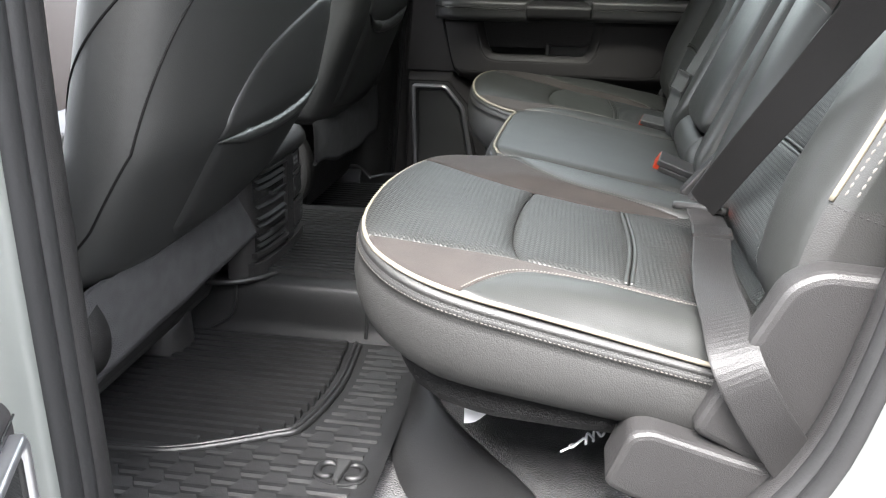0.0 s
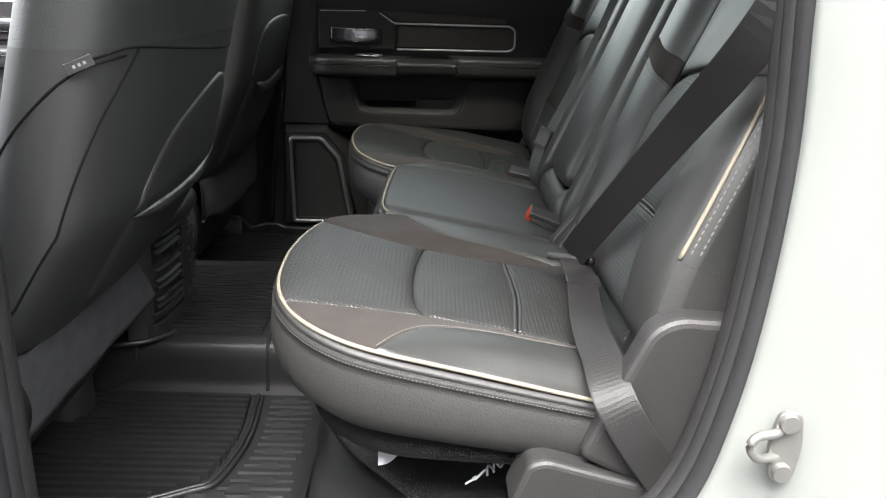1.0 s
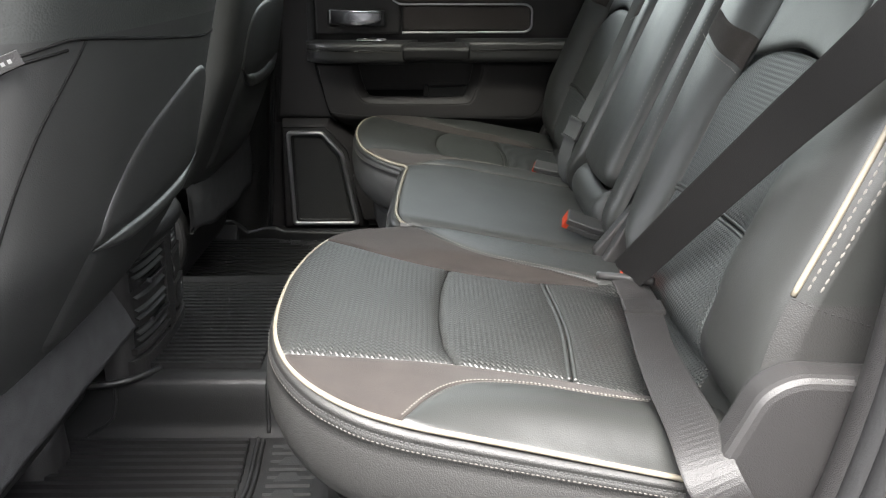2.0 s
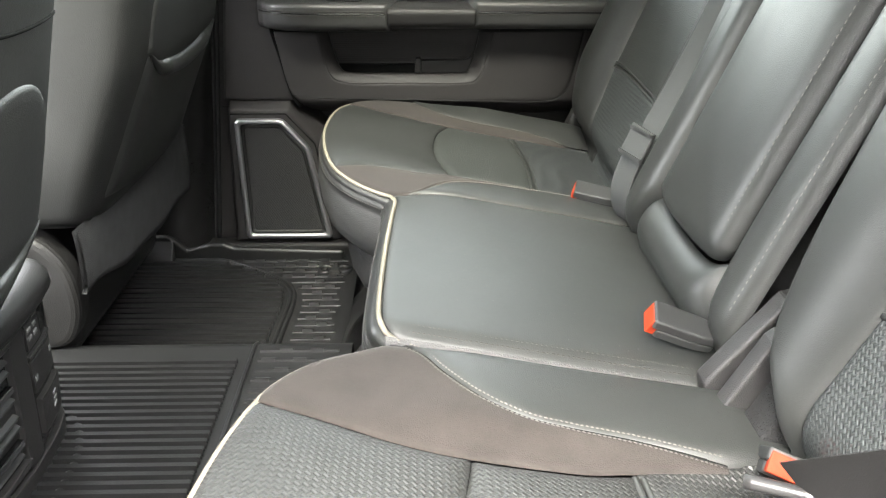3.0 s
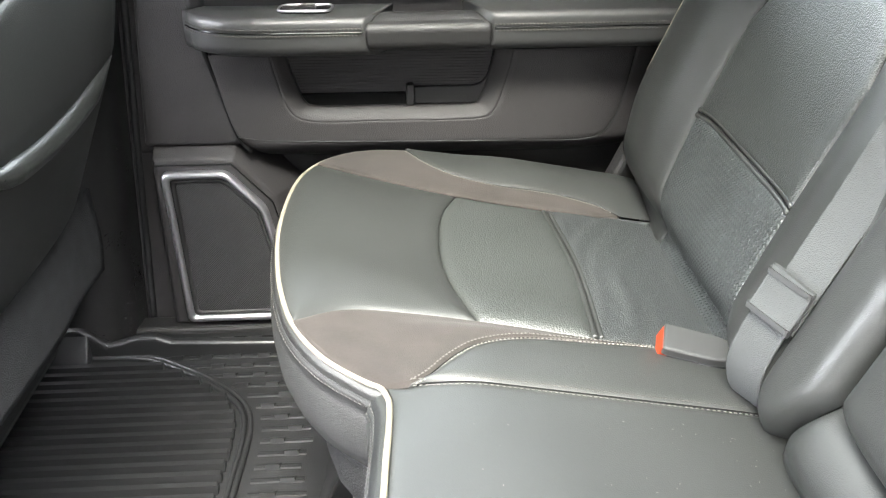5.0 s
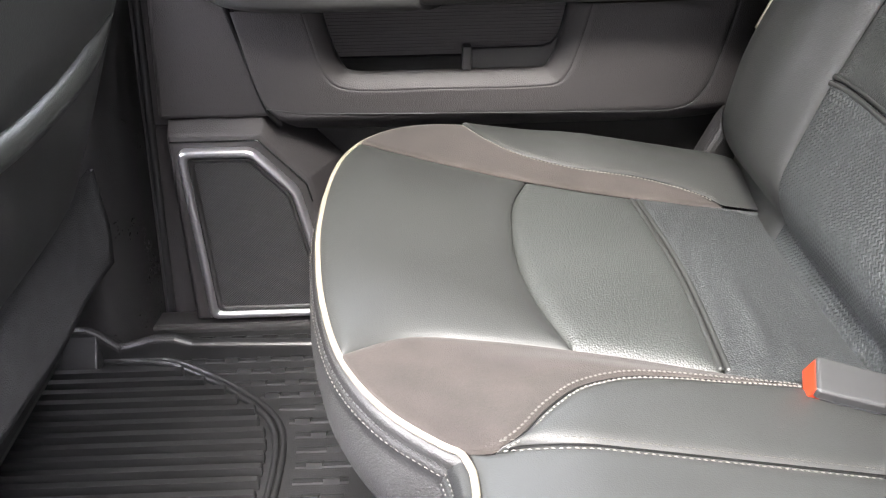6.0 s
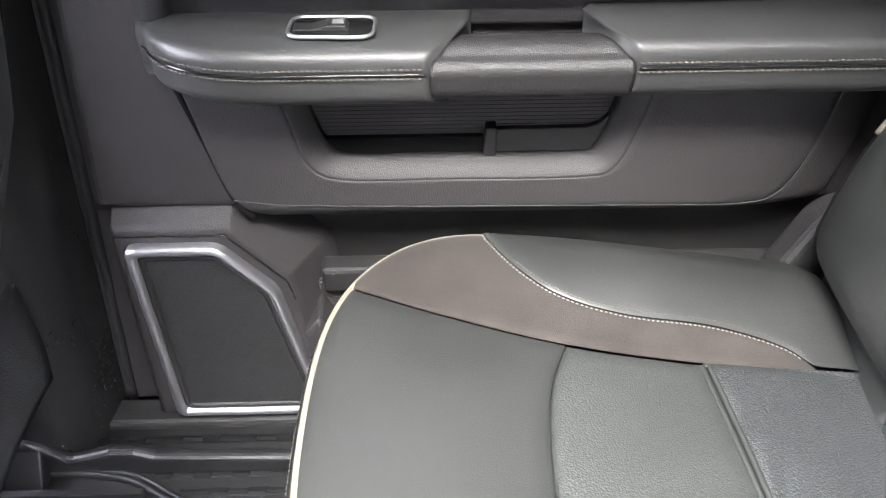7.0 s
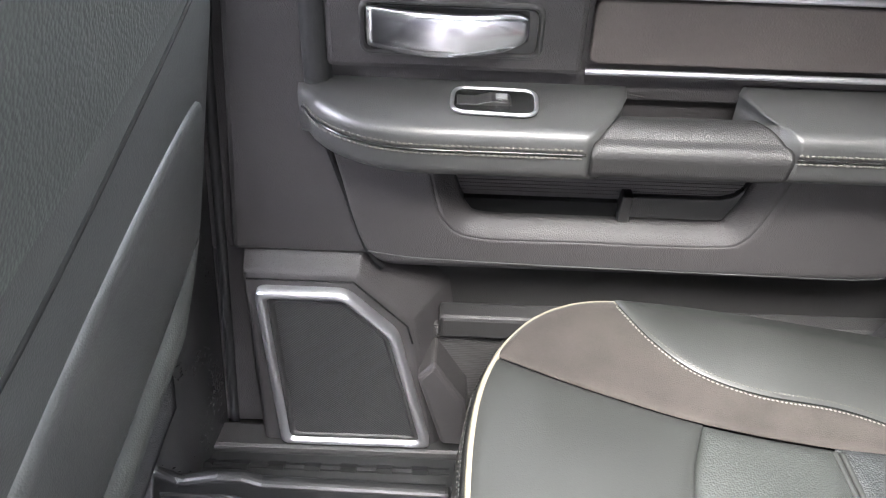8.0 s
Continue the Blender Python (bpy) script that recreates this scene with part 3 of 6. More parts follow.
# smooth rising edge of the tray beside the rear seat
for s in (-1, 1):
    lo = smooth_line([(-0.10, 0.26), (-0.094, 0.42), (-0.088, 0.55), (-0.05, 0.65), (0.00, 0.72), (0.06, 0.80)], 40)
    hi = smooth_line([(-0.085, 0.26), (-0.075, 0.40), (-0.03, 0.50), (0.045, 0.60), (0.10, 0.665), (0.16, 0.76)], 40)
    v = []
    for a, b in zip(lo, hi):
        for k, z in ((-0.08, -0.004), (0, 0.004), (0.15, 0.010), (0.5, 0.020), (0.85, 0.031), (1, 0.032), (1.06, 0.026), (1.09, -0.02)):
            q = a + (b - a) * k
            v.append((q[0], s * q[1], z))
    f = grid_faces(41, 8)
    raw("rising_edge", v, f, RUBBER, mat)
# corner tabs of the far tray
tab = [(-0.566, -0.02), (-0.566, 0.048), (-0.550, 0.057), (-0.494, 0.060), (-0.476, 0.048), (-0.454, 0.026), (-0.430, 0.032), (-0.405, 0.040), (-0.375, 0.040), (-0.352, 0.030), (-0.12, 0.022), (-0.12, -0.02)]
part("corner_tab", prism([(p, q) for p, q in tab], "y", 0.760, 0.778, 0.007, 3), RUBBER, mat, "upright rubber edge with a dip for the pillar")
part("corner_flange", prism([(0.690, 0.0), (0.735, 0.006), (0.762, 0.050), (0.768, 0.0)], "x", -0.574, -0.480, 0.006, 3), RUBBER, mat, "sloping rubber corner of the tray")
part("corner_tab", prism([(0.50, -0.02), (0.50, 0.020), (0.58, 0.036), (0.68, 0.050), (0.774, 0.055), (0.774, -0.02)], "x", -0.578, -0.560, 0.007, 3), RUBBER, mat)

# ---- far rear door ----


def solid(name, pts, y0, y1, material, parent, label="", bevel=0.004, segs=2, r=0.0, smooth=False):
    return part(name, prism(outline(pts, r) if r else pts, "y", y0, y1, bevel, segs), material, parent, label, smooth)


def frame_ring(name, pts, inner, y0, y1, material, parent, label="", r=0.012):
    """A flat rounded frame: outline pts with a hole inner of the same corner count, from y0 (back) to y1 (face)."""
    a, b = outline(pts, r), outline(inner, max(r - 0.004, 0.003))
    n = len(a)
    mid = [((p[0] + q[0]) / 2, (p[1] + q[1]) / 2) for p, q in zip(a, b)]
    lay = [(a, y0), (a, y1 * 0.75 + y0 * 0.25), (mid, y1), (b, y1 * 0.75 + y0 * 0.25), (b, y0)]
    v = [(x, y, z) for l, y in lay for x, z in l]
    f = [(i * n + j, i * n + (j + 1) % n, (i + 1) * n + (j + 1) % n, (i + 1) * n + j) for i in range(4) for j in range(n)]
    return raw(name, v, f, material, parent, label)


SPK = [(-0.343, 0.294), (-0.243, 0.294), (-0.188, 0.232), (-0.148, 0.024), (-0.338, 0.024)]


def shrink(pts, k):
    c = np.mean(pts, axis=0)
    out, m = [], len(pts)
    for i in range(m):
        a, b, d = (np.array(pts[j % m]) for j in (i - 1, i, i + 1))
        u, w = (a - b) / np.linalg.norm(a - b), (d - b) / np.linalg.norm(d - b)
        bis = (u + w) / np.linalg.norm(u + w)
        sin = abs(np.cross(u, bis))
        out.append(tuple(b + bis * k / max(sin, 0.3)))
    return out


def rear_door(name, label):
    d = thing(name, label, "car door", "rear doors", kind="structure")
    # backing and front trim
    solid("door_shell", [(-0.43, 0.31), (0.56, 0.31), (0.58, 0.74), (-0.385, 0.74)], 0.878, 0.925, TRIM, d, bevel=0.004)
    solid("door_base", [(-0.43, 0.0), (0.50, 0.0), (0.56, 0.312), (-0.43, 0.312)], 0.908, 0.924, PLASTIC, d, bevel=0.002)
    solid("front_edge", [(-0.43, 0.0), (-0.352, 0.0), (-0.352, 0.311), (-0.43, 0.311)], 0.880, 0.908, TRIM, d, bevel=0.004)
    solid("front_trim", [(-0.367, 0.327), (-0.215, 0.327), (-0.262, 0.50), (-0.275, 0.745), (-0.328, 0.745)], 0.856, 0.89, TRIM, d, "smooth dark trim ahead of the armrest", 0.006)
    # speaker pod
    pod = [(-0.374, 0.004), (-0.130, 0.004), (-0.162, 0.250), (-0.226, 0.322), (-0.366, 0.322)]
    bm = bmesh.new()
    face = [(p, 0.838, q) for p, q in shrink(pod, 0.016)]
    mid = [(p, 0.842, q) for p, q in shrink(pod, 0.010)]
    back = [(p + (0.03 if i in (1, 2) else 0.010 if i == 4 else 0.0), 0.908, q + (0.035 if i in (3, 4) else 0.0)) for i, (p, q) in enumerate(pod)]
    lay = [[bm.verts.new(c) for c in ring] for ring in (face, mid, back)]
    bm.faces.new(lay[0])
    for A, B in zip(lay, lay[1:]):
        for i in range(5):
            bm.faces.new((A[i], A[(i + 1) % 5], B[(i + 1) % 5], B[i]))
    bmesh.ops.bevel(bm, geom=[e for e in bm.edges if len(e.link_faces) == 2], offset=0.005, segments=3, profile=0.5, affect="EDGES", clamp_overlap=True)
    part("speaker_pod", bm, TRIM, d, smooth=True)
    frame_ring("speaker_frame", SPK, shrink(SPK, 0.0112), 0.840, 0.824, CHROME, d, "satin silver speaker surround", r=0.012)
    frame_ring("speaker_gasket", shrink(SPK, 0.0100), shrink(SPK, 0.019), 0.840, 0.829, PLASTIC, d, r=0.012)
    solid("speaker_grille", shrink(SPK, 0.016), 0.8325, 0.845, GRILLE, d, "black woven mesh speaker grille", 0.001, r=0.012)
    tube("pod_line", [(a, 0.8372, b) for a, b in even(np.array([(-0.352, 0.303), (-0.236, 0.303), (-0.178, 0.238), (-0.172, 0.21)]), 60)], 0.0012, GLOSS, d, sides=5, up=(0, 1, 0))
    # lower map pocket below the padded panel
    solid("lower_pocket_wall", [(-0.15, 0.005), (0.42, 0.005), (0.44, 0.21), (-0.15, 0.21)], 0.868, 0.879, RIBBED, d, "finely ribbed wall of the low pocket")
    # lip in darker plastic than the panel, to carry the seat's shade
    solid("lower_pocket_lip", [(-0.143, 0.204), (-0.05, 0.204), (0.40, 0.204), (0.40, 0.238), (-0.143, 0.238)], 0.853, 0.882, PLASTIC, d, bevel=0.005)
    solid("bottle_guard", [(-0.135, 0.04), (-0.098, 0.04), (-0.106, 0.12), (-0.146, 0.192), (-0.166, 0.165)], 0.822, 0.909, TRIM, d, bevel=0.006)
    # padded middle panel with the pocket opening, built as strips round the opening
    def surf(x, z, off=0.0):
        under = max(0.0, (0.334 - z) / 0.040)
        return (x, 0.843 + 0.050 * min(under, 1.2) ** 1.8 - off + 0.012 * max(0, (x - 0.28) / 0.10) ** 2, z)
    left = [(-0.170, 0.285), (-0.218, 0.345), (-0.250, 0.470)]
    hole = [(-0.141, 0.470), (-0.132, 0.430), (-0.119, 0.397), (-0.098, 0.385), (0.0, 0.384), (0.128, 0.384), (0.149, 0.393), (0.163, 0.432), (0.171, 0.470)]
    brim = [(-0.162, 0.470), (-0.153, 0.430), (-0.139, 0.384), (-0.105, 0.366), (0.0, 0.365), (0.134, 0.365), (0.168, 0.376), (0.187, 0.425), (0.198, 0.470)]
    rim = [(-0.250, 0.470), (-0.220, 0.343), (-0.168, 0.336), (-0.05, 0.332), (0.05, 0.330), (0.20, 0.327), (0.315, 0.326), (0.353, 0.347), (0.373, 0.400), (0.386, 0.470)]
    panel("armrest_panel", ruled(smooth_line(rim, 60), smooth_line(brim, 60), 80, 14), lambda a, b, o: surf(a, b, o), TRIM, d, "dark padded panel with a map pocket", seam=0.0018, width=0.003)
    low = [(-0.185, 0.306), (-0.12, 0.294), (0.0, 0.290), (0.20, 0.287), (0.335, 0.289), (0.395, 0.315), (0.44, 0.48)]
    up = rim[1:-1] + [(0.389, 0.474)]
    panel("lower_rail", ruled(smooth_line(up, 60), smooth_line(low, 60), 80, 12), lambda a, b, o: surf(a, b, o), TRIM, d, seam=0.0015, width=0.003)
    rl = smooth_line(up, 80)
    tube("accent_line", [surf(a, b + 0.001, 0.0005) for a, b in rl], 0.0008, GREYPLASTIC, d, sides=5, up=(0, 1, 0))
    # solid cord; the shade of the gap is put into its colour
    tube("panel_edge", [(a, 0.8475, b) for a, b in smooth_line([(-0.258, 0.50), (-0.2535, 0.470), (-0.238, 0.412), (-0.2215, 0.347), (-0.205, 0.318)], 30)], 0.0040, SEAM, d, "near-black cord standing in for the shaded gap beside the panel", sides=6, up=(0, 1, 0))
    # raised lip and inside of the pocket
    hl, bl = smooth_line(hole, 60), smooth_line(brim, 60)
    v = []
    for p, q in zip(bl, hl):
        for k, y in ((-0.04, 0.8445), (0.03, 0.8432), (0.16, 0.8440), (0.5, 0.8500), (0.84, 0.8562), (0.97, 0.8590), (1.0, 0.8630)):
            a, b = p + (q - p) * k
            v.append((a, y, b))
    raw("pocket_lip", v, grid_faces(61, 7), TRIM, d, "broad slanting pocket edge")
    solid("pocket_back", [(-0.175, 0.36), (0.205, 0.36), (0.215, 0.49), (-0.185, 0.49)], 0.872, 0.880, TRIM, d, "finely ribbed pocket wall")
    v = [(a, y, b) for a, b in hl for y in (0.862, 0.868, 0.876)]
    raw("pocket_rim", v, grid_faces(61, 3), PLASTIC, d)
    solid("pocket_divider", [(0.036, 0.384), (0.049, 0.384), (0.049, 0.416), (0.038, 0.416)], 0.856, 0.873, PLASTIC, d, bevel=0.002)
    solid("pocket_tray", [(0.049, 0.384), (0.165, 0.384), (0.176, 0.440), (0.166, 0.440), (0.160, 0.424), (0.152, 0.415), (0.140, 0.411), (0.049, 0.410)], 0.864, 0.8735, PLASTIC, d, bevel=0.002)
    # pocket floor in near-black, the shadow inside painted on
    solid("pocket_shadow_floor", [(-0.136, 0.384), (0.036, 0.384), (0.036, 0.402), (-0.140, 0.402)], 0.865, 0.8735, SEAM, d, bevel=0.001)
    for k in range(15):
        z = 0.4065 + 0.0044 * k
        solid("wall_rib", [(-0.165, z), (0.170, z), (0.170, z + 0.0016), (-0.165, z + 0.0016)], 0.8712, 0.8735, TRIM, d, bevel=0.0004)
    # armrest: front pad, grip and rear pad, their meeting ends cut on a slant
    CUT_F = ([0.776, 0.785, 0.812, 0.840, 0.870], [-0.020, -0.018, 0.006, 0.018, 0.022])
    CUT_R = ([0.776, 0.785, 0.812, 0.846, 0.880], [0.160, 0.158, 0.134, 0.118, 0.136])

    def pad(nm, x0, x1, front, top, material, nose=0.0, height=0.056, back=0.874, slope=0.0):
        """x0 and x1 are numbers or tables of x over y."""
        n, m = 44, 30
        ends = [(lambda y, e=e: np.interp(y, *e)) if isinstance(e, tuple) else (lambda y, e=e: e) for e in (x0, x1)]
        vs = []
        for i in range(n + 1):
            t = i / n
            k = 1.0
            if nose and t < nose:
                k = (1 - (1 - t / nose) ** 2.4) ** (1 / 2.0)
            fy = back - (back - front) * max(k, 0.30 if nose else 0)
            if nose and t < 0.001:
                fy = back - (back - front) * 0.30
            for j in range(m + 1):
                a = j / m
                if a < 0.40:
                    q = a / 0.40
                    y, z = back + (fy + 0.012 - back) * q, top + 0.004 * math.sin(math.pi * q) - slope * q
                elif a < 0.56:
                    q = (a - 0.40) / 0.16 * math.pi / 2
                    y, z = fy + 0.012 - 0.012 * math.sin(q), top - slope - 0.012 + 0.012 * math.cos(q)
                elif a < 0.72:
                    q = (a - 0.56) / 0.16
                    y, z = fy + 0.002 * q, top - slope - 0.012 - q * (height - 0.030)
                elif a < 0.88:
                    q = (a - 0.72) / 0.16 * math.pi / 2
                    y, z = fy + 0.002 + 0.018 - 0.018 * math.cos(q), top - slope - height + 0.018 - 0.018 * math.sin(q)
                else:
                    q = (a - 0.88) / 0.12
                    y, z = fy + 0.020 + q * (back - fy - 0.020), top - slope - height
                vs.append((ends[0](y) + (ends[1](y) - ends[0](y)) * t, y, z))
        fs = grid_faces(n + 1, m + 1)
        fs += [tuple(range(m + 1)), tuple(range(n * (m + 1), (n + 1) * (m + 1)))[::-1]]
        return raw(nm, vs, fs, material, d)
    pad("front_pad", -0.279, CUT_F, 0.784, 0.534, ARMREST, nose=0.50)["label"] = "stitched black leather armrest pad"
    pad("grip", (CUT_F[0], [x + 0.002 for x in CUT_F[1]]), (CUT_R[0], [x - 0.002 for x in CUT_R[1]]), 0.779, 0.534, PLASTIC, height=0.041, back=0.818, slope=0.008)["label"] = "smooth black pull grip"
    pad("rear_pad", CUT_R, 0.46, 0.784, 0.539, ARMREST)["label"] = "stitched black leather armrest pad"
    # cup behind the grip
    solid("grip_cup", [(0.0, 0.487), (0.16, 0.487), (0.16, 0.495), (0.0, 0.495)], 0.800, 0.876, PLASTIC, d, bevel=0.002)
    # twin rows of stitching along the pads
    def row(x0, x1, z, nose):
        pts = []
        for x in np.linspace(x0, x1, 60):
            t = (x + 0.279) / 0.261
            k = (1 - (1 - t / 0.50) ** 2.4) ** 0.5 if nose and t < 0.50 else 1.0
            pts.append((x, 0.874 - 0.0906 * max(k, 0.30), z))
        return pts
    for z in (0.5185, 0.5100):
        stitches("stitching", row(-0.276, -0.021, z, True), DIMTHREAD, d, "cream twin stitching", length=0.0042, gap=0.0010, radius=0.0013, normal=(0, -1, 0.2), jitter=0.05)
        stitches("stitching", row(0.161, 0.45, z + 0.003, False), DIMTHREAD, d, "cream twin stitching", length=0.0042, gap=0.0010, radius=0.0013, normal=(0, -1, 0.2), jitter=0.05)
    for x0, x1, nose in ((-0.276, -0.021, True), (0.161, 0.45, False)):
        tube("seam_line", row(x0, x1, 0.514 + (0 if nose else 0.003), nose), 0.0012, GLOSS, d, sides=5)
    # window switch
    rect = outline([(-0.139, 0.806), (-0.065, 0.803), (-0.063, 0.845), (-0.137, 0.847)], 0.013)
    sw = tube("window_switch", [(x, y, 0.5395) for x, y in even(np.array(rect + rect[:1]), 60)[:-1]], 0.0019, CHROME, d, "satin silver window switch bezel", closed=True)
    part("switch_plate", prism(outline([(-0.138, 0.8070), (-0.066, 0.8045), (-0.064, 0.8440), (-0.136, 0.8460)], 0.012), "z", 0.534, 0.5398, 0.001), GLOSS, sw)
    part("rocker", prism([(-0.134, 0.535), (-0.134, 0.541), (-0.118, 0.5405), (-0.104, 0.5445), (-0.088, 0.5435), (-0.084, 0.535)], "y", 0.817, 0.833, 0.001), PLASTIC, sw)
    part("window_mark", block(-0.100, -0.090, 0.820, 0.829, 0.5445, 0.5452, 0), MARK, sw)
    # upper bezel, door handle and wrapped insert
    solid("upper_panel", [(-0.34, 0.52), (0.50, 0.52), (0.56, 0.745), (-0.33, 0.745)], 0.868, 0.885, TRIM, d, bevel=0.003)
    solid("handle_bezel", [(-0.252, 0.552), (-0.024, 0.552), (-0.024, 0.630), (-0.078, 0.668), (-0.252, 0.665)], 0.852, 0.872, TRIM, d, bevel=0.006)
    solid("insert_panel", [(-0.018, 0.562), (0.322, 0.562), (0.322, 0.622), (-0.018, 0.622)], 0.858, 0.872, INSERT, d, "brown wrapped trim insert", 0.002, r=0.01)
    solid("upper_insert", [(-0.072, 0.652), (-0.026, 0.634), (0.30, 0.634), (0.30, 0.650), (-0.06, 0.664)], 0.860, 0.872, INSERT, d, bevel=0.002)
    ring = [(-0.020, 0.556), (0.10, 0.556), (0.312, 0.557), (0.327, 0.568), (0.327, 0.618), (0.312, 0.629), (0.10, 0.629), (-0.030, 0.629), (-0.075, 0.660), (-0.12, 0.662), (-0.245, 0.660)]
    rp = even(np.array([(-0.020, 0.556)] + outline(ring, 0.012)[6:-6] + [(-0.245, 0.660)]), 140)
    tube("chrome_strip", [(a, 0.855, b) for a, b in rp], 0.0032, CHROME, d, "satin chrome strip", up=(0, 1, 0), flat=0.9)
    cupo = [(-0.222, 0.566), (-0.060, 0.566), (-0.060, 0.620), (-0.222, 0.620)]
    frame_ring("handle_cup", cupo, shrink(cupo, 0.007), 0.868, 0.8485, PLASTIC, d, r=0.012)
    solid("handle_well", shrink(cupo, 0.006), 0.8505, 0.866, GLOSS, d, bevel=0.001, r=0.01)
    hv = []
    for i in range(25):
        t = i / 24
        x = -0.213 + 0.138 * t
        zc = 0.5955 - 0.002 * t + 0.004 * (2 * t - 0.9) ** 2
        h = (0.0205 - 0.006 * abs(t - 0.4)) * (1 - 0.35 * max(0, (t - 0.82) / 0.18) ** 2)
        yb = 0.836 + 0.010 * (2 * t - 0.9) ** 2
        for a in np.linspace(0, 2 * math.pi, 16, endpoint=False):
            ca, sa = math.cos(a), math.sin(a)
            hv.append((x, yb - 0.006 * math.copysign(abs(ca) ** 0.6, ca), zc + h * math.copysign(abs(sa) ** 0.6, sa)))
    hf = [(i * 16 + k, i * 16 + (k + 1) % 16, (i + 1) * 16 + (k + 1) % 16, (i + 1) * 16 + k) for i in range(24) for k in range(16)] + [tuple(range(16)), tuple(range(24 * 16, 25 * 16))]
    raw("door_handle", hv, hf, LEVER, d, "bright chrome door handle")
    # bellows ahead of the handle
    tube("weather_bellow", [(-0.262, 0.862, z) for z in np.linspace(0.535, 0.745, 40)], 0.014, SEAL, d, up=(0, 1, 0))
    return d


far_door = rear_door("rear_door", "closed rear door with black panel, silver speaker surround and chrome handle")

# the same door on the open side, mirrored and swung wide on its hinge
HINGE = Matrix.Translation((-0.475, -0.97, 0))
open_door = copy_thing(far_door, HINGE @ Matrix.Rotation(radians(-67.5), 4, "Z") @ HINGE.inverted() @ Matrix.Diagonal((1, -1, 1, 1)))
tagged(open_door, "open rear door with black panel and silver speaker surround")
front_door = copy_thing(far_door, Matrix.Translation((-0.98, 0, 0)))
front_door.name = "front_door"
tagged(front_door, "closed front door with black panel and chrome handle", group="front doors")

# far door pillar and its seals
trim = thing("pillar_trim", "black plastic trim of the door pillar behind the front seat", "pillar trim", kind="structure")
v = []
for z in np.linspace(-0.02, 1.15, 100):
    k = 0.085 * (z - 0.20)
    bulge = 0.014 / (1 + math.exp((z - 0.235) / 0.022))
    section = [(-0.60, 0.88), (-0.585, 0.805 - bulge * 0.5), (-0.55, 0.785 - bulge), (-0.470, 0.783 - bulge), (-0.432, 0.800 - bulge), (-0.412, 0.835 - bulge * 0.5), (-0.405, 0.88)]
    for x, y in smooth_line(section, 30):
        v.append((x + k, y, z))
raw("pillar_cover", v, grid_faces(100, len(v) // 100), SATIN, trim)
for x, r in ((-0.414, 0.009), (-0.395, 0.006)):
    tube("seal_strip", [(x + 0.085 * (z - 0.20), 0.877, z) for z in np.linspace(0.0, 1.15, 30)], r, SEAL, trim, up=(0, 1, 0))
sill = part("sill_plate", block(-0.55, 0.45, 0.828, 0.87, -0.03, 0.012, 0.006), PLASTIC, None)
tagged(sill, "black plastic door sill plate", "sill", kind="structure")

# ---- rear bench ----
SLOPE, TOP = 0.19, 0.345


def seat_z(x):
    return TOP - SLOPE * x


# plan lines of an outer cushion, in x and distance from the middle of the cab
FRONT = [(0.008, 0.209), (-0.014, 0.222), (-0.050, 0.250), (-0.080, 0.294), (-0.098, 0.350), (-0.110, 0.420), (-0.116, 0.500), (-0.112, 0.600),
         (-0.098, 0.668), (-0.070, 0.722), (-0.030, 0.762), (0.025, 0.785), (0.12, 0.795), (0.29, 0.803), (0.37, 0.805)]
SUE_I = [(-0.083, 0.300), (-0.034, 0.332), (0.032, 0.340), (0.100, 0.341), (0.168, 0.338), (0.225, 0.331), (0.305, 0.317)]
STI_I = [(0.024, 0.209), (0.045, 0.226), (0.064, 0.250), (0.092, 0.276), (0.130, 0.294), (0.170, 0.301), (0.223, 0.305), (0.305, 0.315)]
SUE_O = [(-0.088, 0.688), (-0.010, 0.668), (0.096, 0.649), (0.220, 0.645), (0.328, 0.652)]
STI_O = [(0.032, 0.786), (0.062, 0.735), (0.098, 0.702), (0.156, 0.686), (0.238, 0.684), (0.300, 0.672), (0.328, 0.654)]
ARC = [(0.100, 0.341), (0.080, 0.400), (0.069, 0.460), (0.069, 0.530), (0.077, 0.595), (0.096, 0.649)]
STRIPE = [(0.225, 0.331), (0.231, 0.490), (0.220, 0.645)]


LINES = (SUE_I, STI_I, SUE_O, STI_O, ARC, STRIPE)


def step(x, a, b):
    t = min(1.0, max(0.0, (x - a) / (b - a)))
    return t * t * (3 - 2 * t)


def cut(line, a, b):
    """The stretch of a dense line between the points nearest to a and b."""
    i = int(np.argmin(np.linalg.norm(line - np.array(a), axis=1)))
    j = int(np.argmin(np.linalg.norm(line - np.array(b), axis=1)))
    out = line[min(i, j):max(i, j) + 1].copy()
    if i > j:
        out = out[::-1]
    out[0], out[-1] = a, b
    return out


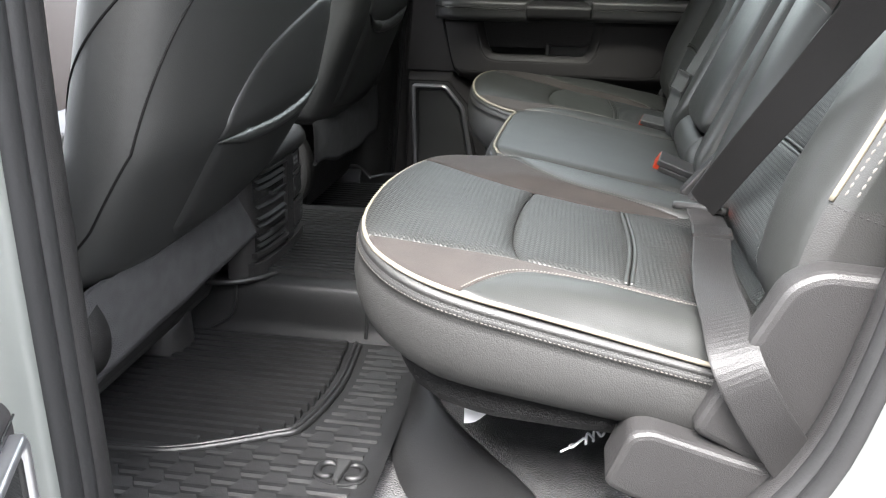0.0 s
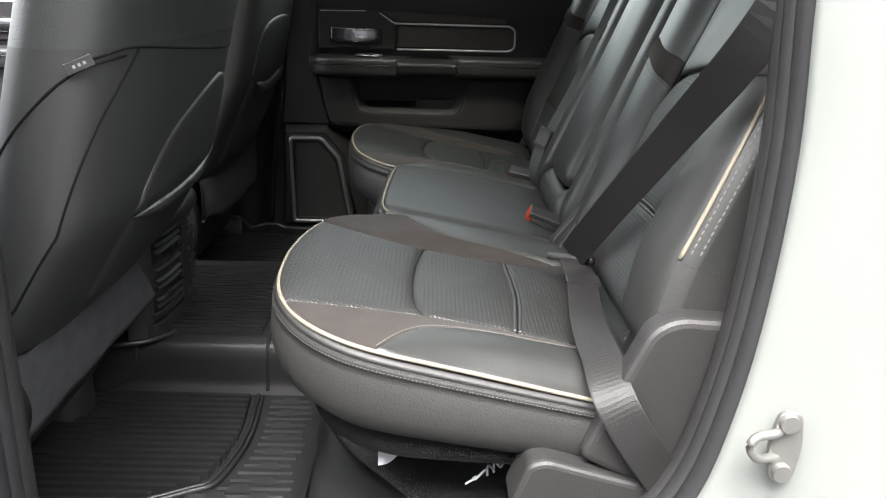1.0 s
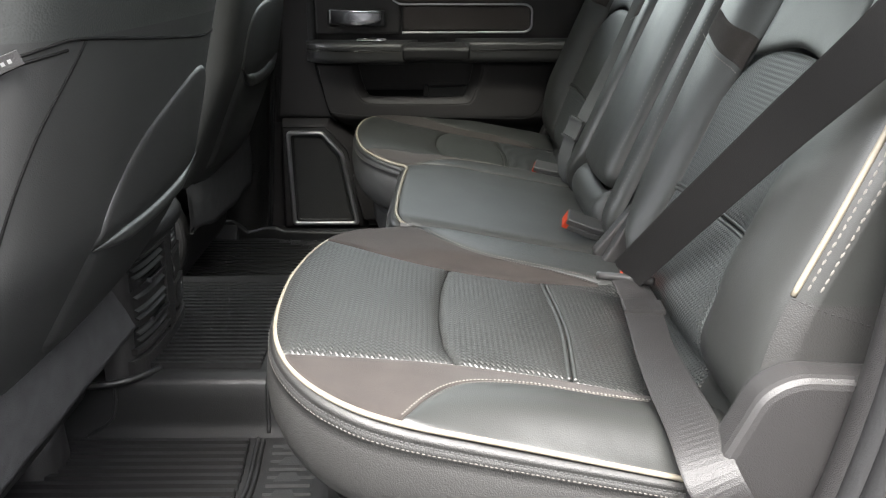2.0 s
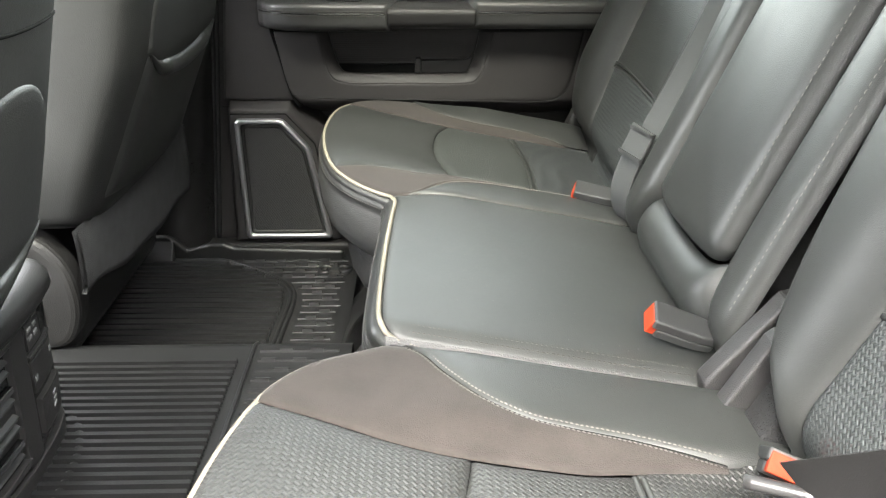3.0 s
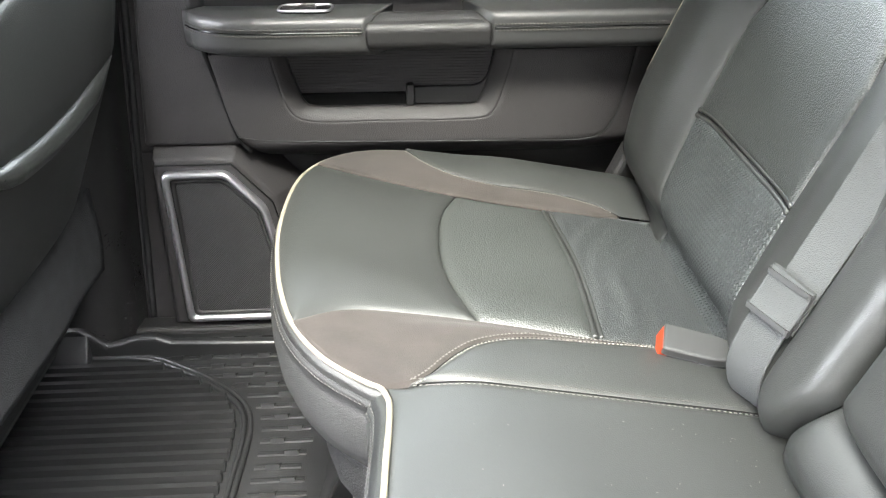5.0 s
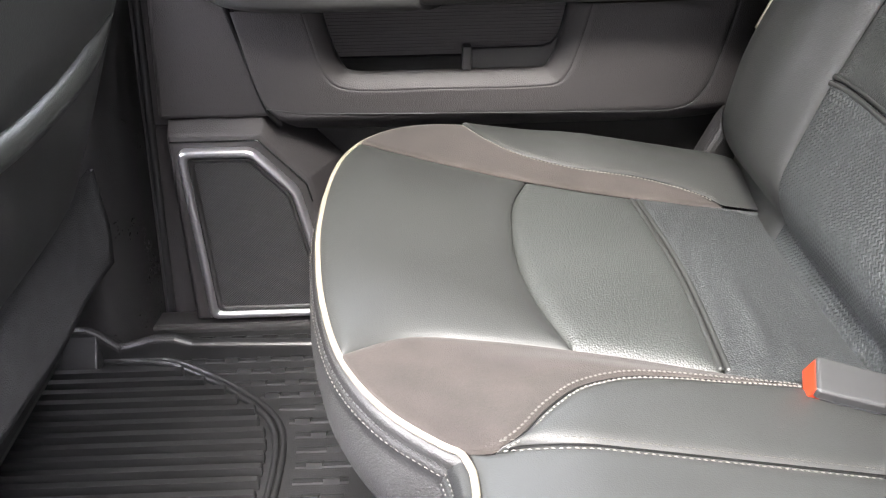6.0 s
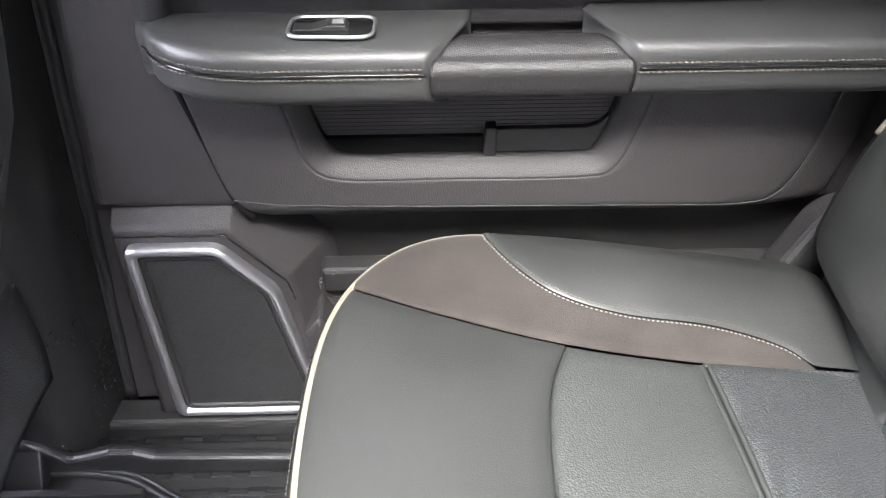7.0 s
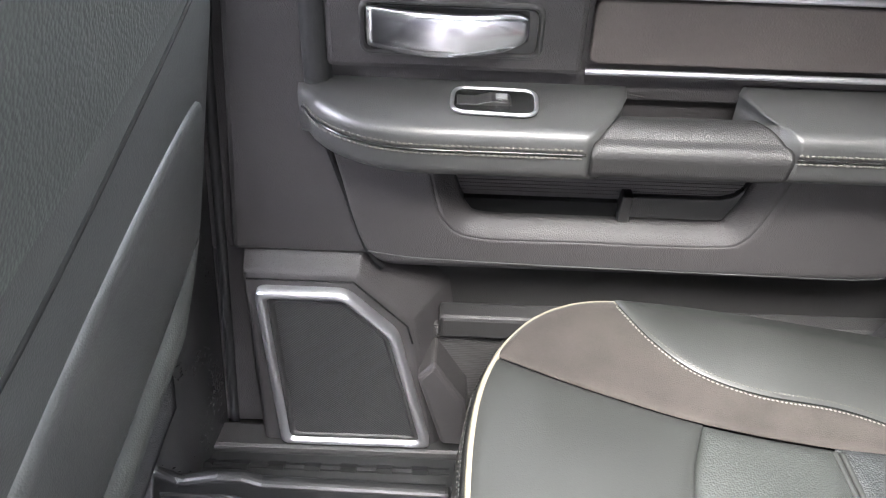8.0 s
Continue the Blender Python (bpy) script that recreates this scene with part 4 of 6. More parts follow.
def outer_cushion(s, seat):
    def near_shift(c):
        # the single seat is cut a little narrower towards the middle of the cab
        return [(x, y + (0.018 * min(1.0, max(0.0, (y - 0.225) / 0.07)) * min(1.0, max(0.0, (0.60 - y) / 0.2)) if s < 0 else 0.0)) for x, y in c]
    SUE_I, STI_I, SUE_O, STI_O, ARC, STRIPE = (near_shift(c) for c in LINES)
    SUE_I[0] = LINES[0][0]
    if s < 0:
        SUE_I = [(-0.0885, 0.322), (-0.040, 0.333), (0.020, 0.350), (0.090, 0.357), (0.168, 0.357), (0.218, 0.355), (0.305, 0.342)]
        ARC = [(0.082, SUE_I[3][1] + 0.001), (0.072, 0.430), (0.068, 0.510), (0.069, 0.560), (0.074, 0.609), (0.088, 0.6495)]
        SUE_I[3], SUE_O[2] = ARC[0], ARC[-1]
        STRIPE = [(x - 0.007, y) for x, y in STRIPE]
        SUE_I[5], SUE_O[3] = STRIPE[0], STRIPE[-1]
    front, sue_i, sti_i, sue_o, sti_o, arc, stripe = (smooth_line(c, 160) for c in (FRONT, SUE_I, STI_I, SUE_O, STI_O, ARC, STRIPE))

    def lift(a, b, off):
        # bolsters stand higher than the middle, and roll down to the piping
        fade = step(a, -0.03, 0.10)
        inner = 0.338 + (0.018 if s < 0 else 0)
        k = step(a, 0.23, 0.32)
        rise = fade * (0.021 * (0.25 + 0.75 * step(a, 0.02, 0.20)) * step(b, 0.640, 0.738) * (1 - step(b, 0.752, 0.810)) + 0.015 * step(inner - b, 0.0, 0.038))
        sink = 0.006 * step(a, 0.24, 0.37) * (1 - abs(b - 0.49) / 0.3 if abs(b - 0.49) < 0.16 else 0.0)
        return (a, s * b, seat_z(a) + off + rise - sink)
    pi, po, ai, ao, si, so = SUE_I[0], SUE_O[0], ARC[0], ARC[-1], STRIPE[0], STRIPE[-1]
    bi, bo = (0.372, 0.318), (0.372, 0.655)
    thigh = coons(cut(front, pi, po), arc, cut(sue_i, pi, ai), cut(sue_o, po, ao), 36, 28)
    panel("thigh_panel", thigh, lift, EMBOSS if s < 0 else LEATHER, seat, "lightly embossed black leather thigh panel", seam=0.006, width=0.020, puff=0.006, wrinkle=0.0006, seed=2 + s)
    mid = coons(arc, stripe, cut(sue_i, ai, si), cut(sue_o, ao, so), 30, 26)
    panel("middle_panel", mid, lift, EMBOSS if s < 0 else PEBBLE, seat, "black leather panel with a fine embossed pattern", seam=0.008, width=0.018, puff=0.004, wrinkle=0.0004, seed=5 + s)
    rear = coons(stripe, [bi, bo], [si, bi], [so, bo], 60, 60)
    panel("rear_panel", rear, lift, EMBOSS if s < 0 else CRINKLE, seat, "black embossed leather panel with creases", seam=0.004, width=0.014, puff=0.0, wrinkle=0.0012, seed=9 + s, fold=0.0042 if s > 0 else 0.0)
    # double welt along the seam between middle and rear panel
    for k in (-0.0036, 0.0036):
        tube("welt", [lift(a + k, b, -0.0022) for a, b in stripe[3:-3]], 0.0031, LEATHER, seat, sides=8)
    lens = ruled(sue_i, np.concatenate([cut(front, pi, FRONT[0]), sti_i[1:]]), 60, 14)
    panel("inner_suede", lens, lift, SUEDE, seat, "brown suede insert", seam=0.004, width=0.008)
    lens = ruled(sue_o, np.concatenate([cut(front, po, (0.032, 0.7865)), sti_o[1:]]), 60, 14)
    panel("outer_suede", lens, lift, SUEDE, seat, "brown suede insert", seam=0.0034, width=0.008)
    inner_edge = smooth_line([(0.024, 0.209), (0.055, 0.216), (0.127, 0.217), (0.205, 0.217), (0.284, 0.216), (0.372, 0.213)], 80)
    lens = ruled(np.concatenate([sti_i, [bi]]), inner_edge, 60, 14)
    panel("inner_bolster", lens, lift, LEATHER, seat, "black leather bolster", seam=0.0045, width=0.012, puff=0.003)
    lens = ruled(np.concatenate([sti_o, [bo]]), cut(front, (0.032, 0.7865), (0.37, 0.805)), 60, 18)
    panel("outer_bolster", lens, lift, LEATHER, seat, "black leather bolster", seam=0.0006, width=0.006, puff=0.003, wrinkle=0.0008, seed=4)
    # piping and its stitching
    if s < 0:
        tube("piping", [lift(a, b, -0.006 + 0.0034 * step(b, 0.70, 0.78)) for a, b in front[:150]], 0.0029, PIPING, seat, "cream piping along the cushion edge")
    for line, k in ((sti_i, 0.004), (sti_o, 0.004), (sti_i, -0.004), (sti_o, -0.004)):
        d = np.gradient(line, axis=0)
        nrm = np.stack([-d[:, 1], d[:, 0]], 1) / np.linalg.norm(d, axis=1)[:, None]
        pts = line + nrm * k
        if k > 0:
            tube("seam_groove", [lift(a, b, -0.0032) for a, b in line[3:-3]], 0.0016, SEAM, seat, sides=6)
        stitches("stitching", [lift(a, b, 0.0006) for a, b in pts[4:-4]], THREAD if k < 0 else DIMTHREAD, seat, "cream stitching along the suede", length=0.0030, gap=0.0014, radius=0.0010)
    # side skirt
    skirt = front[:152]
    d = np.gradient(skirt, axis=0)
    out = np.stack([d[:, 1], -d[:, 0]], 1) / np.linalg.norm(d, axis=1)[:, None]
    if np.dot(out[60], (-1, 0)) < 0:
        out = -out
    prof = [(-0.004, -0.0055), (0.003, -0.0092), (0.0060, -0.0135), (0.0050, -0.0142), (0.0078, -0.0180), (0.0092, -0.0255), (0.0080, -0.0262), (0.0100, -0.034), (0.0125, -0.060), (0.0105, -0.080), (0.004, -0.100),
            (-0.010, -0.114), (-0.040, -0.124)]

    def skirt_at(i, o, h):
        a, b = skirt[i] + out[i] * o
        return (a, s * b, seat_z(skirt[i][0]) * 1.0 + h * (1 - 0.25 * max(0, (skirt[i][0]) / 0.37)))
    v = [skirt_at(i, o, h) for i in range(len(skirt)) for o, h in prof]
    raw("side_skirt", v, grid_faces(len(skirt), len(prof)), SIDE, seat, "smooth black leather cushion side")
    stitches("skirt_stitching", [skirt_at(i, 0.0070, -0.0160) for i in range(2, 150)], DARKTHREAD, seat, length=0.003, gap=0.0016, radius=0.0007, normal=(-0.5, 0.5 * s, 0.7))
    stitches("skirt_stitching", [skirt_at(i, 0.0088, -0.0228) for i in range(2, 150)], DIMTHREAD, seat, "cream stitching", length=0.003, gap=0.0018, radius=0.0007, normal=(-0.5, 0.5 * s, 0.7))
    # felt-edged pan below
    base = [(a + 0.035, s * (b - 0.03)) for a, b in even(np.array(FRONT), 40)] + [(0.37, s * 0.22)]
    pan = part("seat_pan", prism(base, "z", 0.172, 0.240, 0.014), UNDERFELT, seat, "grey felt underside")
    return lift, front


def back_x(z):
    return 0.35 + 0.42 * (z - 0.32)


def outer_back(s, seat):
    def lift(a, b, off):
        # a: distance from the middle of the cab, b: height; bolsters stand proud of the insert
        out_side = 1 / (1 + math.exp(-(a - 0.625) / 0.016))
        in_side = 1 / (1 + math.exp((a - 0.315) / 0.014))
        proud = (-0.008 + 0.048 * step(b, 0.26, 0.46)) * out_side * (1 - 0.9 * max(0, (a - 0.72) / 0.09) ** 2) + 0.022 * in_side
        roll = min(0.036, 0.03 * max(0.0, (0.36 - b) / 0.06) ** 2)
        return (back_x(b) - proud - off + roll, s * a, b + 0.0)
    top = 0.90
    arch = smooth_line([(0.335, 0.560), (0.355, 0.605), (0.40, 0.628), (0.47, 0.634), (0.54, 0.628), (0.585, 0.606), (0.605, 0.560)], 60)
    lo = [(0.320, 0.252), (0.595, 0.252)]
    stripe = [(0.336, 0.442), (0.606, 0.450)]
    panel("lower_insert", coons(lo, stripe, [lo[0], stripe[0]], [lo[1], stripe[1]], 30, 30), lift, EMBOSS_BACK, seat, "black embossed leather insert", seam=0.006, width=0.014, puff=0.003)
    panel("upper_insert", coons(stripe, arch, [stripe[0], arch[0]], [stripe[1], arch[-1]], 30, 30), lift, PEBBLE if s > 0 else EMBOSS_BACK, seat, "black grained leather insert", seam=0.006, width=0.014, puff=0.004)
    for k in (-0.0034, 0.0034):
        tube("welt", [lift(a, b + k, -0.003) for a, b in even(np.array(stripe), 30)], 0.0030, LEATHER, seat, sides=8)
    pipe = [(0.772, 0.252), (0.772, 0.450), (0.770, 0.56), (0.764, 0.66), (0.745, 0.78), (0.72, top)]
    left = np.concatenate([even(np.array([lo[1], stripe[1]]), 20), even(np.array([stripe[1], arch[-1]]), 20)[1:], arch[::-1][1:31]])
    # outer bolster
    o_in = smooth_line([(0.596, 0.252), (0.606, 0.450), (0.606, 0.560), (0.590, 0.62), (0.575, 0.70), (0.57, top)], 80)
    o_out = smooth_line(pipe, 80)
    panel("outer_bolster", ruled(o_in, o_out, 60, 30), lift, LEATHER, seat, "black leather backrest bolster", seam=0.006, width=0.014, puff=0.004)
    i_in = smooth_line([(0.320, 0.252), (0.336, 0.442), (0.335, 0.560), (0.350, 0.62), (0.365, 0.70), (0.37, top)], 80)
    i_out = smooth_line([(0.192, 0.252), (0.192, 0.45), (0.194, 0.60), (0.198, 0.75), (0.20, top)] if s > 0 else [(0.318, 0.252), (0.296, 0.335), (0.262, 0.367), (0.241, 0.402), (0.222, 0.47), (0.206, 0.60), (0.20, 0.75), (0.20, top)], 80)
    panel("inner_bolster", ruled(i_in, i_out, 60, 24), lift, LEATHER, seat, "black leather backrest bolster", seam=0.006, width=0.014, puff=0.003)
    panel("shoulder_panel", ruled(smooth_line([(0.350, 0.62), (0.47, 0.640), (0.590, 0.62)], 30), [(0.37, top), (0.57, top)], 30, 24), lift, LEATHER, seat, "black leather shoulder panel", seam=0.005, width=0.012, puff=0.004)
    # suede band across the inner bolster
    band = ruled([(0.212, 0.640), (0.352, 0.600)], [(0.212, 0.672), (0.356, 0.640)], 16, 8)
    panel("suede_band", band, lambda a, b, o: lift(a, b, o + 0.005), SUEDE, seat, "brown suede band", seam=0.003, width=0.006)
    stitches("stitching", [lift(a, b, 0.0065) for a, b in even(np.array([(0.212, 0.636), (0.352, 0.596)]), 20)], THREAD, seat, "cream stitching", normal=(-1, 0, 0.4))
    band = ruled([(0.598, 0.634), (0.690, 0.652), (0.768, 0.664)], [(0.598, 0.664), (0.690, 0.684), (0.764, 0.696)], 20, 8)
    panel("suede_band", band, lambda a, b, o: lift(a, b, o + 0.006), SUEDE, seat, "brown suede band", seam=0.003, width=0.006)
    # piping, twin stitching and outer side face
    pl = smooth_line(pipe, 90)
    k0 = int(np.argmin(np.abs(pl[:, 1] - 0.455)))
    tube("piping", [lift(a, b, -0.001) for a, b in pl[k0:]], 0.0030, PIPING, seat, "cream piping along the backrest edge", up=(1, 0, 0))

    def side(b, k, z_off=0.0):
        a = np.interp(b, [p[1] for p in pipe], [p[0] for p in pipe])
        x, y, z = lift(a, b, 0)
        return (x + k, s * (a + 0.012 * min(1, k / 0.02) - 0.02 * max(0, (k - 0.10)) / 0.1), z)
    zs = np.linspace(0.45, top, 40)
    ks = [0.0, 0.004, 0.010, 0.012, 0.02, 0.024, 0.05, 0.09, 0.14]
    raw("side_face", [side(z, k) for z in zs for k in ks], grid_faces(40, len(ks)), LEATHER, seat, "black leather side of the backrest")
    for k in (0.0085, 0.0175):
        stitches("side_stitching", [side(z, k) for z in np.linspace(0.462, top, 60)], THREAD, seat, "cream twin stitching", length=0.0056, gap=0.0030, radius=0.0013, normal=(-0.3, s, 0))
    zs = np.linspace(0.285, 0.452, 20)
    raw("lower_side", [side(z, k) for z in zs for k in ks], grid_faces(20, len(ks)), SIDE, seat, "brown-black leather lower side of the backrest")
    stitches("side_seam", [side(0.453 - 0.30 * k, k + 0.001) for k in np.linspace(0.0, 0.13, 30)], DARKTHREAD, seat, "cream stitching", length=0.004, gap=0.003, normal=(-0.2, s, 0.1))
    part("back_shell", prism([(0.43, 0.26), (0.40, 0.30), (back_x(top) + 0.03, top), (back_x(top) + 0.10, top), (0.55, 0.26)], "y", min(s * 0.21, s * 0.77), max(s * 0.21, s * 0.77), 0.01), PLASTIC, seat)
    return lift


seat_near = thing("rear_seat", "black leather rear seat with brown suede inserts and cream piping", "car seat", "rear seats", at=(0.37, -0.5, 0.0))
outer_cushion(-1, seat_near)
outer_back(-1, seat_near)
seat_far = thing("rear_seat", "black leather double rear seat with flat middle cushion and suede", "car seat", "rear seats", at=(0.37, 0.4, 0.0))
far_lift, far_front = outer_cushion(1, seat_far)
outer_back(1, seat_far)


def centre_seat(seat, outer_lift, outer_front):
    def flat(a, b, off):
        # level with the far bolster where the two are sewn together
        join = 0.015 * step(a, -0.03, 0.10)
        return (a, b, seat_z(a) + 0.012 + (join - 0.012) * step(b, 0.11, 0.205) - 0.007 * step(-b, 0.170, 0.198) ** 2 + off)
    fl = smooth_line([(0.008, 0.209), (0.0125, 0.190), (0.0125, 0.155), (0.010, 0.10), (0.006, 0.0), (0.004, -0.12), (0.006, -0.17), (0.014, -0.190), (0.026, -0.196)], 60)
    rl = [(0.375, 0.213), (0.375, -0.196)]
    g = coons(fl, rl, smooth_line([(0.008, 0.209), (0.024, 0.209), (0.055, 0.216), (0.127, 0.217), (0.205, 0.217), (0.284, 0.216), (0.375, 0.213)], 80), [fl[-1], (0.2, -0.197), rl[1]], 44, 44)
    panel("middle_cushion", g, flat, MIDDLE, seat, "flat black leather middle cushion", seam=0.0045, width=0.012, puff=0.003, wrinkle=0.0005, seed=21)
    # piping along the front, and the stitched seam to the outer cushion
    cord = [flat(a - 0.003, b, -0.0045) for a, b in fl[::-1] if b < 0.199] + [outer_lift(a, b, -0.005) for a, b in outer_front[1:150]]
    tube("piping", smooth_line(cord, 260), 0.0028, PIPING, seat, "cream piping along the cushion front")
    tube("seam_groove", [flat(a, 0.2165 - 0.004 * step(0.1 - a, 0, 0.1), -0.0030) for a in np.linspace(0.03, 0.368, 50)], 0.0018, SEAM, seat, sides=6)
    for k in (0.2215, 0.2115):
        stitches("stitching", [flat(a, k - 0.001 * step(0.1 - a, 0, 0.1) * 4, 0.0002) for a in np.linspace(0.03, 0.365, 50)], DIMTHREAD if k > 0.216 else THREAD, seat, "cream stitching", length=0.0032, gap=0.0021, radius=0.0007)
    # front face with two stitch rows
    prof = [(0.002, -0.008), (-0.008, -0.0105), (-0.0155, -0.017), (-0.0130, -0.0178), (-0.018, -0.023), (-0.0205, -0.033), (-0.0172, -0.0336), (-0.021, -0.042), (-0.020, -0.09), (-0.006, -0.120), (0.03, -0.128)]
    v = [(a + o, b, flat(a, b, h)[2]) for a, b in fl for o, h in prof]
    raw("front_face", v, grid_faces(len(fl), len(prof)), LEATHER, seat)
    for o, h in ((-0.0168, -0.0200), (-0.0198, -0.0290)):
        stitches("front_stitching", [(a + o, b, flat(a, b, h)[2]) for a, b in fl], DIMTHREAD, seat, "cream stitching", length=0.003, gap=0.0018, radius=0.0007, normal=(-1, 0, 0.4))
    tube("corner_roll", [(0.022 + 0.10 * max(0, 0.26 - z), 0.204, z) for z in np.linspace(0.316, 0.222, 12)], 0.014, LEATHER, seat, "rounded leather corner", sides=20)
    # open side of the cushion, above the gap to the single seat
    prof = [(0.000, -0.008), (-0.004, -0.012), (-0.006, -0.022), (-0.0045, -0.0225), (-0.007, -0.03), (-0.006, -0.10)]
    v = [(a, -0.196 + o, seat_z(a) + 0.012 + h) for a in np.linspace(0.010, 0.375, 30) for o, h in prof]
    raw("cushion_side", v, grid_faces(30, len(prof)), SIDE, seat, "black leather cushion side")
    for k in (-0.1795, -0.1885):
        stitches("stitching", [flat(a, k, 0.0002) for a in np.linspace(0.03, 0.34, 50)], DIMTHREAD, seat, "cream stitching", length=0.0034, gap=0.0018, radius=0.0010)
    part("pan", prism([(0.02, 0.20), (0.375, 0.20), (0.375, -0.19), (0.02, -0.19)], "z", 0.18, 0.235, 0.01), CARPET, seat)

    rng = random.Random(12)
    v, f = [], []
    for k in range(150):
        a, b = 0.345 - 0.28 * rng.random() ** 1.5, rng.uniform(-0.17, 0.19)
        l, w, t = rng.uniform(0.0004, 0.0010), rng.uniform(0.0002, 0.0004), rng.uniform(0, 6.3)
        p = Vector(flat(a, b, 0.0032))
        u, q = Vector((math.cos(t), math.sin(t), 0)) * l, Vector((-math.sin(t), math.cos(t), 0)) * w
        n0 = len(v)
        v += [p - u - q, p + u - q, p + u + q, p - u + q, p + Vector((0, 0, 0.0004))]
        f += [(n0 + i, n0 + (i + 1) % 4, n0 + 4) for i in range(4)]
    tagged(raw("dust", v, f, THREAD, seat), kind="stuff")

    # backrest of the middle place
    def lift(a, b, off):
        return (back_x(b) - off + min(0.036, 0.03 * max(0.0, (0.36 - b) / 0.06) ** 2), a, b)
    top = 0.90
    lo = smooth_line([(0.120, 0.385), (0.095, 0.370), (0.03, 0.366), (-0.05, 0.368), (-0.090, 0.374), (-0.104, 0.392)], 40)
    g = coons(lo, [(0.125, top), (-0.104, top)], [(0.120, 0.385), (0.124, 0.6), (0.125, top)], [(-0.104, 0.392), (-0.104, 0.6), (-0.104, top)], 36, 44)
    panel("armrest_pad", g, lambda a, b, o: lift(a, b, o + 0.028), LEATHER, seat, "plump black leather fold-down armrest", seam=0.024, width=0.035, puff=0.012, wrinkle=0.0006, seed=31)
    g = ruled(smooth_line([(0.128, 0.372), (0.126, 0.5), (0.132, 0.7), (0.135, top)], 40), smooth_line([(0.203, 0.252), (0.206, 0.5), (0.206, 0.7), (0.206, top)], 40), 40, 18)
    panel("side_bolster", g, lambda a, b, o: lift(a, b, o + 0.030), LEATHER, seat, "black leather side roll", seam=0.026, width=0.034, puff=0.004)
    g = ruled(smooth_line([(0.128, 0.370), (0.03, 0.360), (-0.06, 0.362), (-0.110, 0.380)], 40), [(0.203, 0.252), (-0.150, 0.252)], 40, 18)
    panel("lower_roll", g, lambda a, b, o: lift(a, b, o + 0.026), LEATHER, seat, "black leather lower roll", seam=0.022, width=0.034, puff=0.006)
    g = ruled(smooth_line([(-0.152, 0.252), (-0.116, 0.385), (-0.114, 0.6), (-0.114, top)], 40), [(-0.190, 0.252), (-0.188, top)], 40, 14)
    panel("narrow_bolster", g, lambda a, b, o: lift(a, b, o + 0.020), LEATHER, seat, "black leather narrow bolster", seam=0.016, width=0.022, puff=0.004)
    stitches("stitching", [lift(-0.092, b, 0.028) for b in np.linspace(0.40, top, 70)], THREAD, seat, "cream stitching", length=0.0045, gap=0.003, normal=(-1, 0, 0.4))
    stitches("stitching", [lift(-0.176, b, 0.021) for b in np.linspace(0.36, top, 70)], THREAD, seat, "cream stitching", length=0.0045, gap=0.003, normal=(-1, 0, 0.4))
    part("back_board", prism([(0.43, 0.26), (0.41, 0.30), (back_x(top) + 0.03, top), (back_x(top) + 0.09, top), (0.52, 0.26)], "y", -0.20, 0.205, 0.01), PLASTIC, seat)


centre_seat(seat_far, far_lift, far_front)

# ---- front seats, seen from behind ----


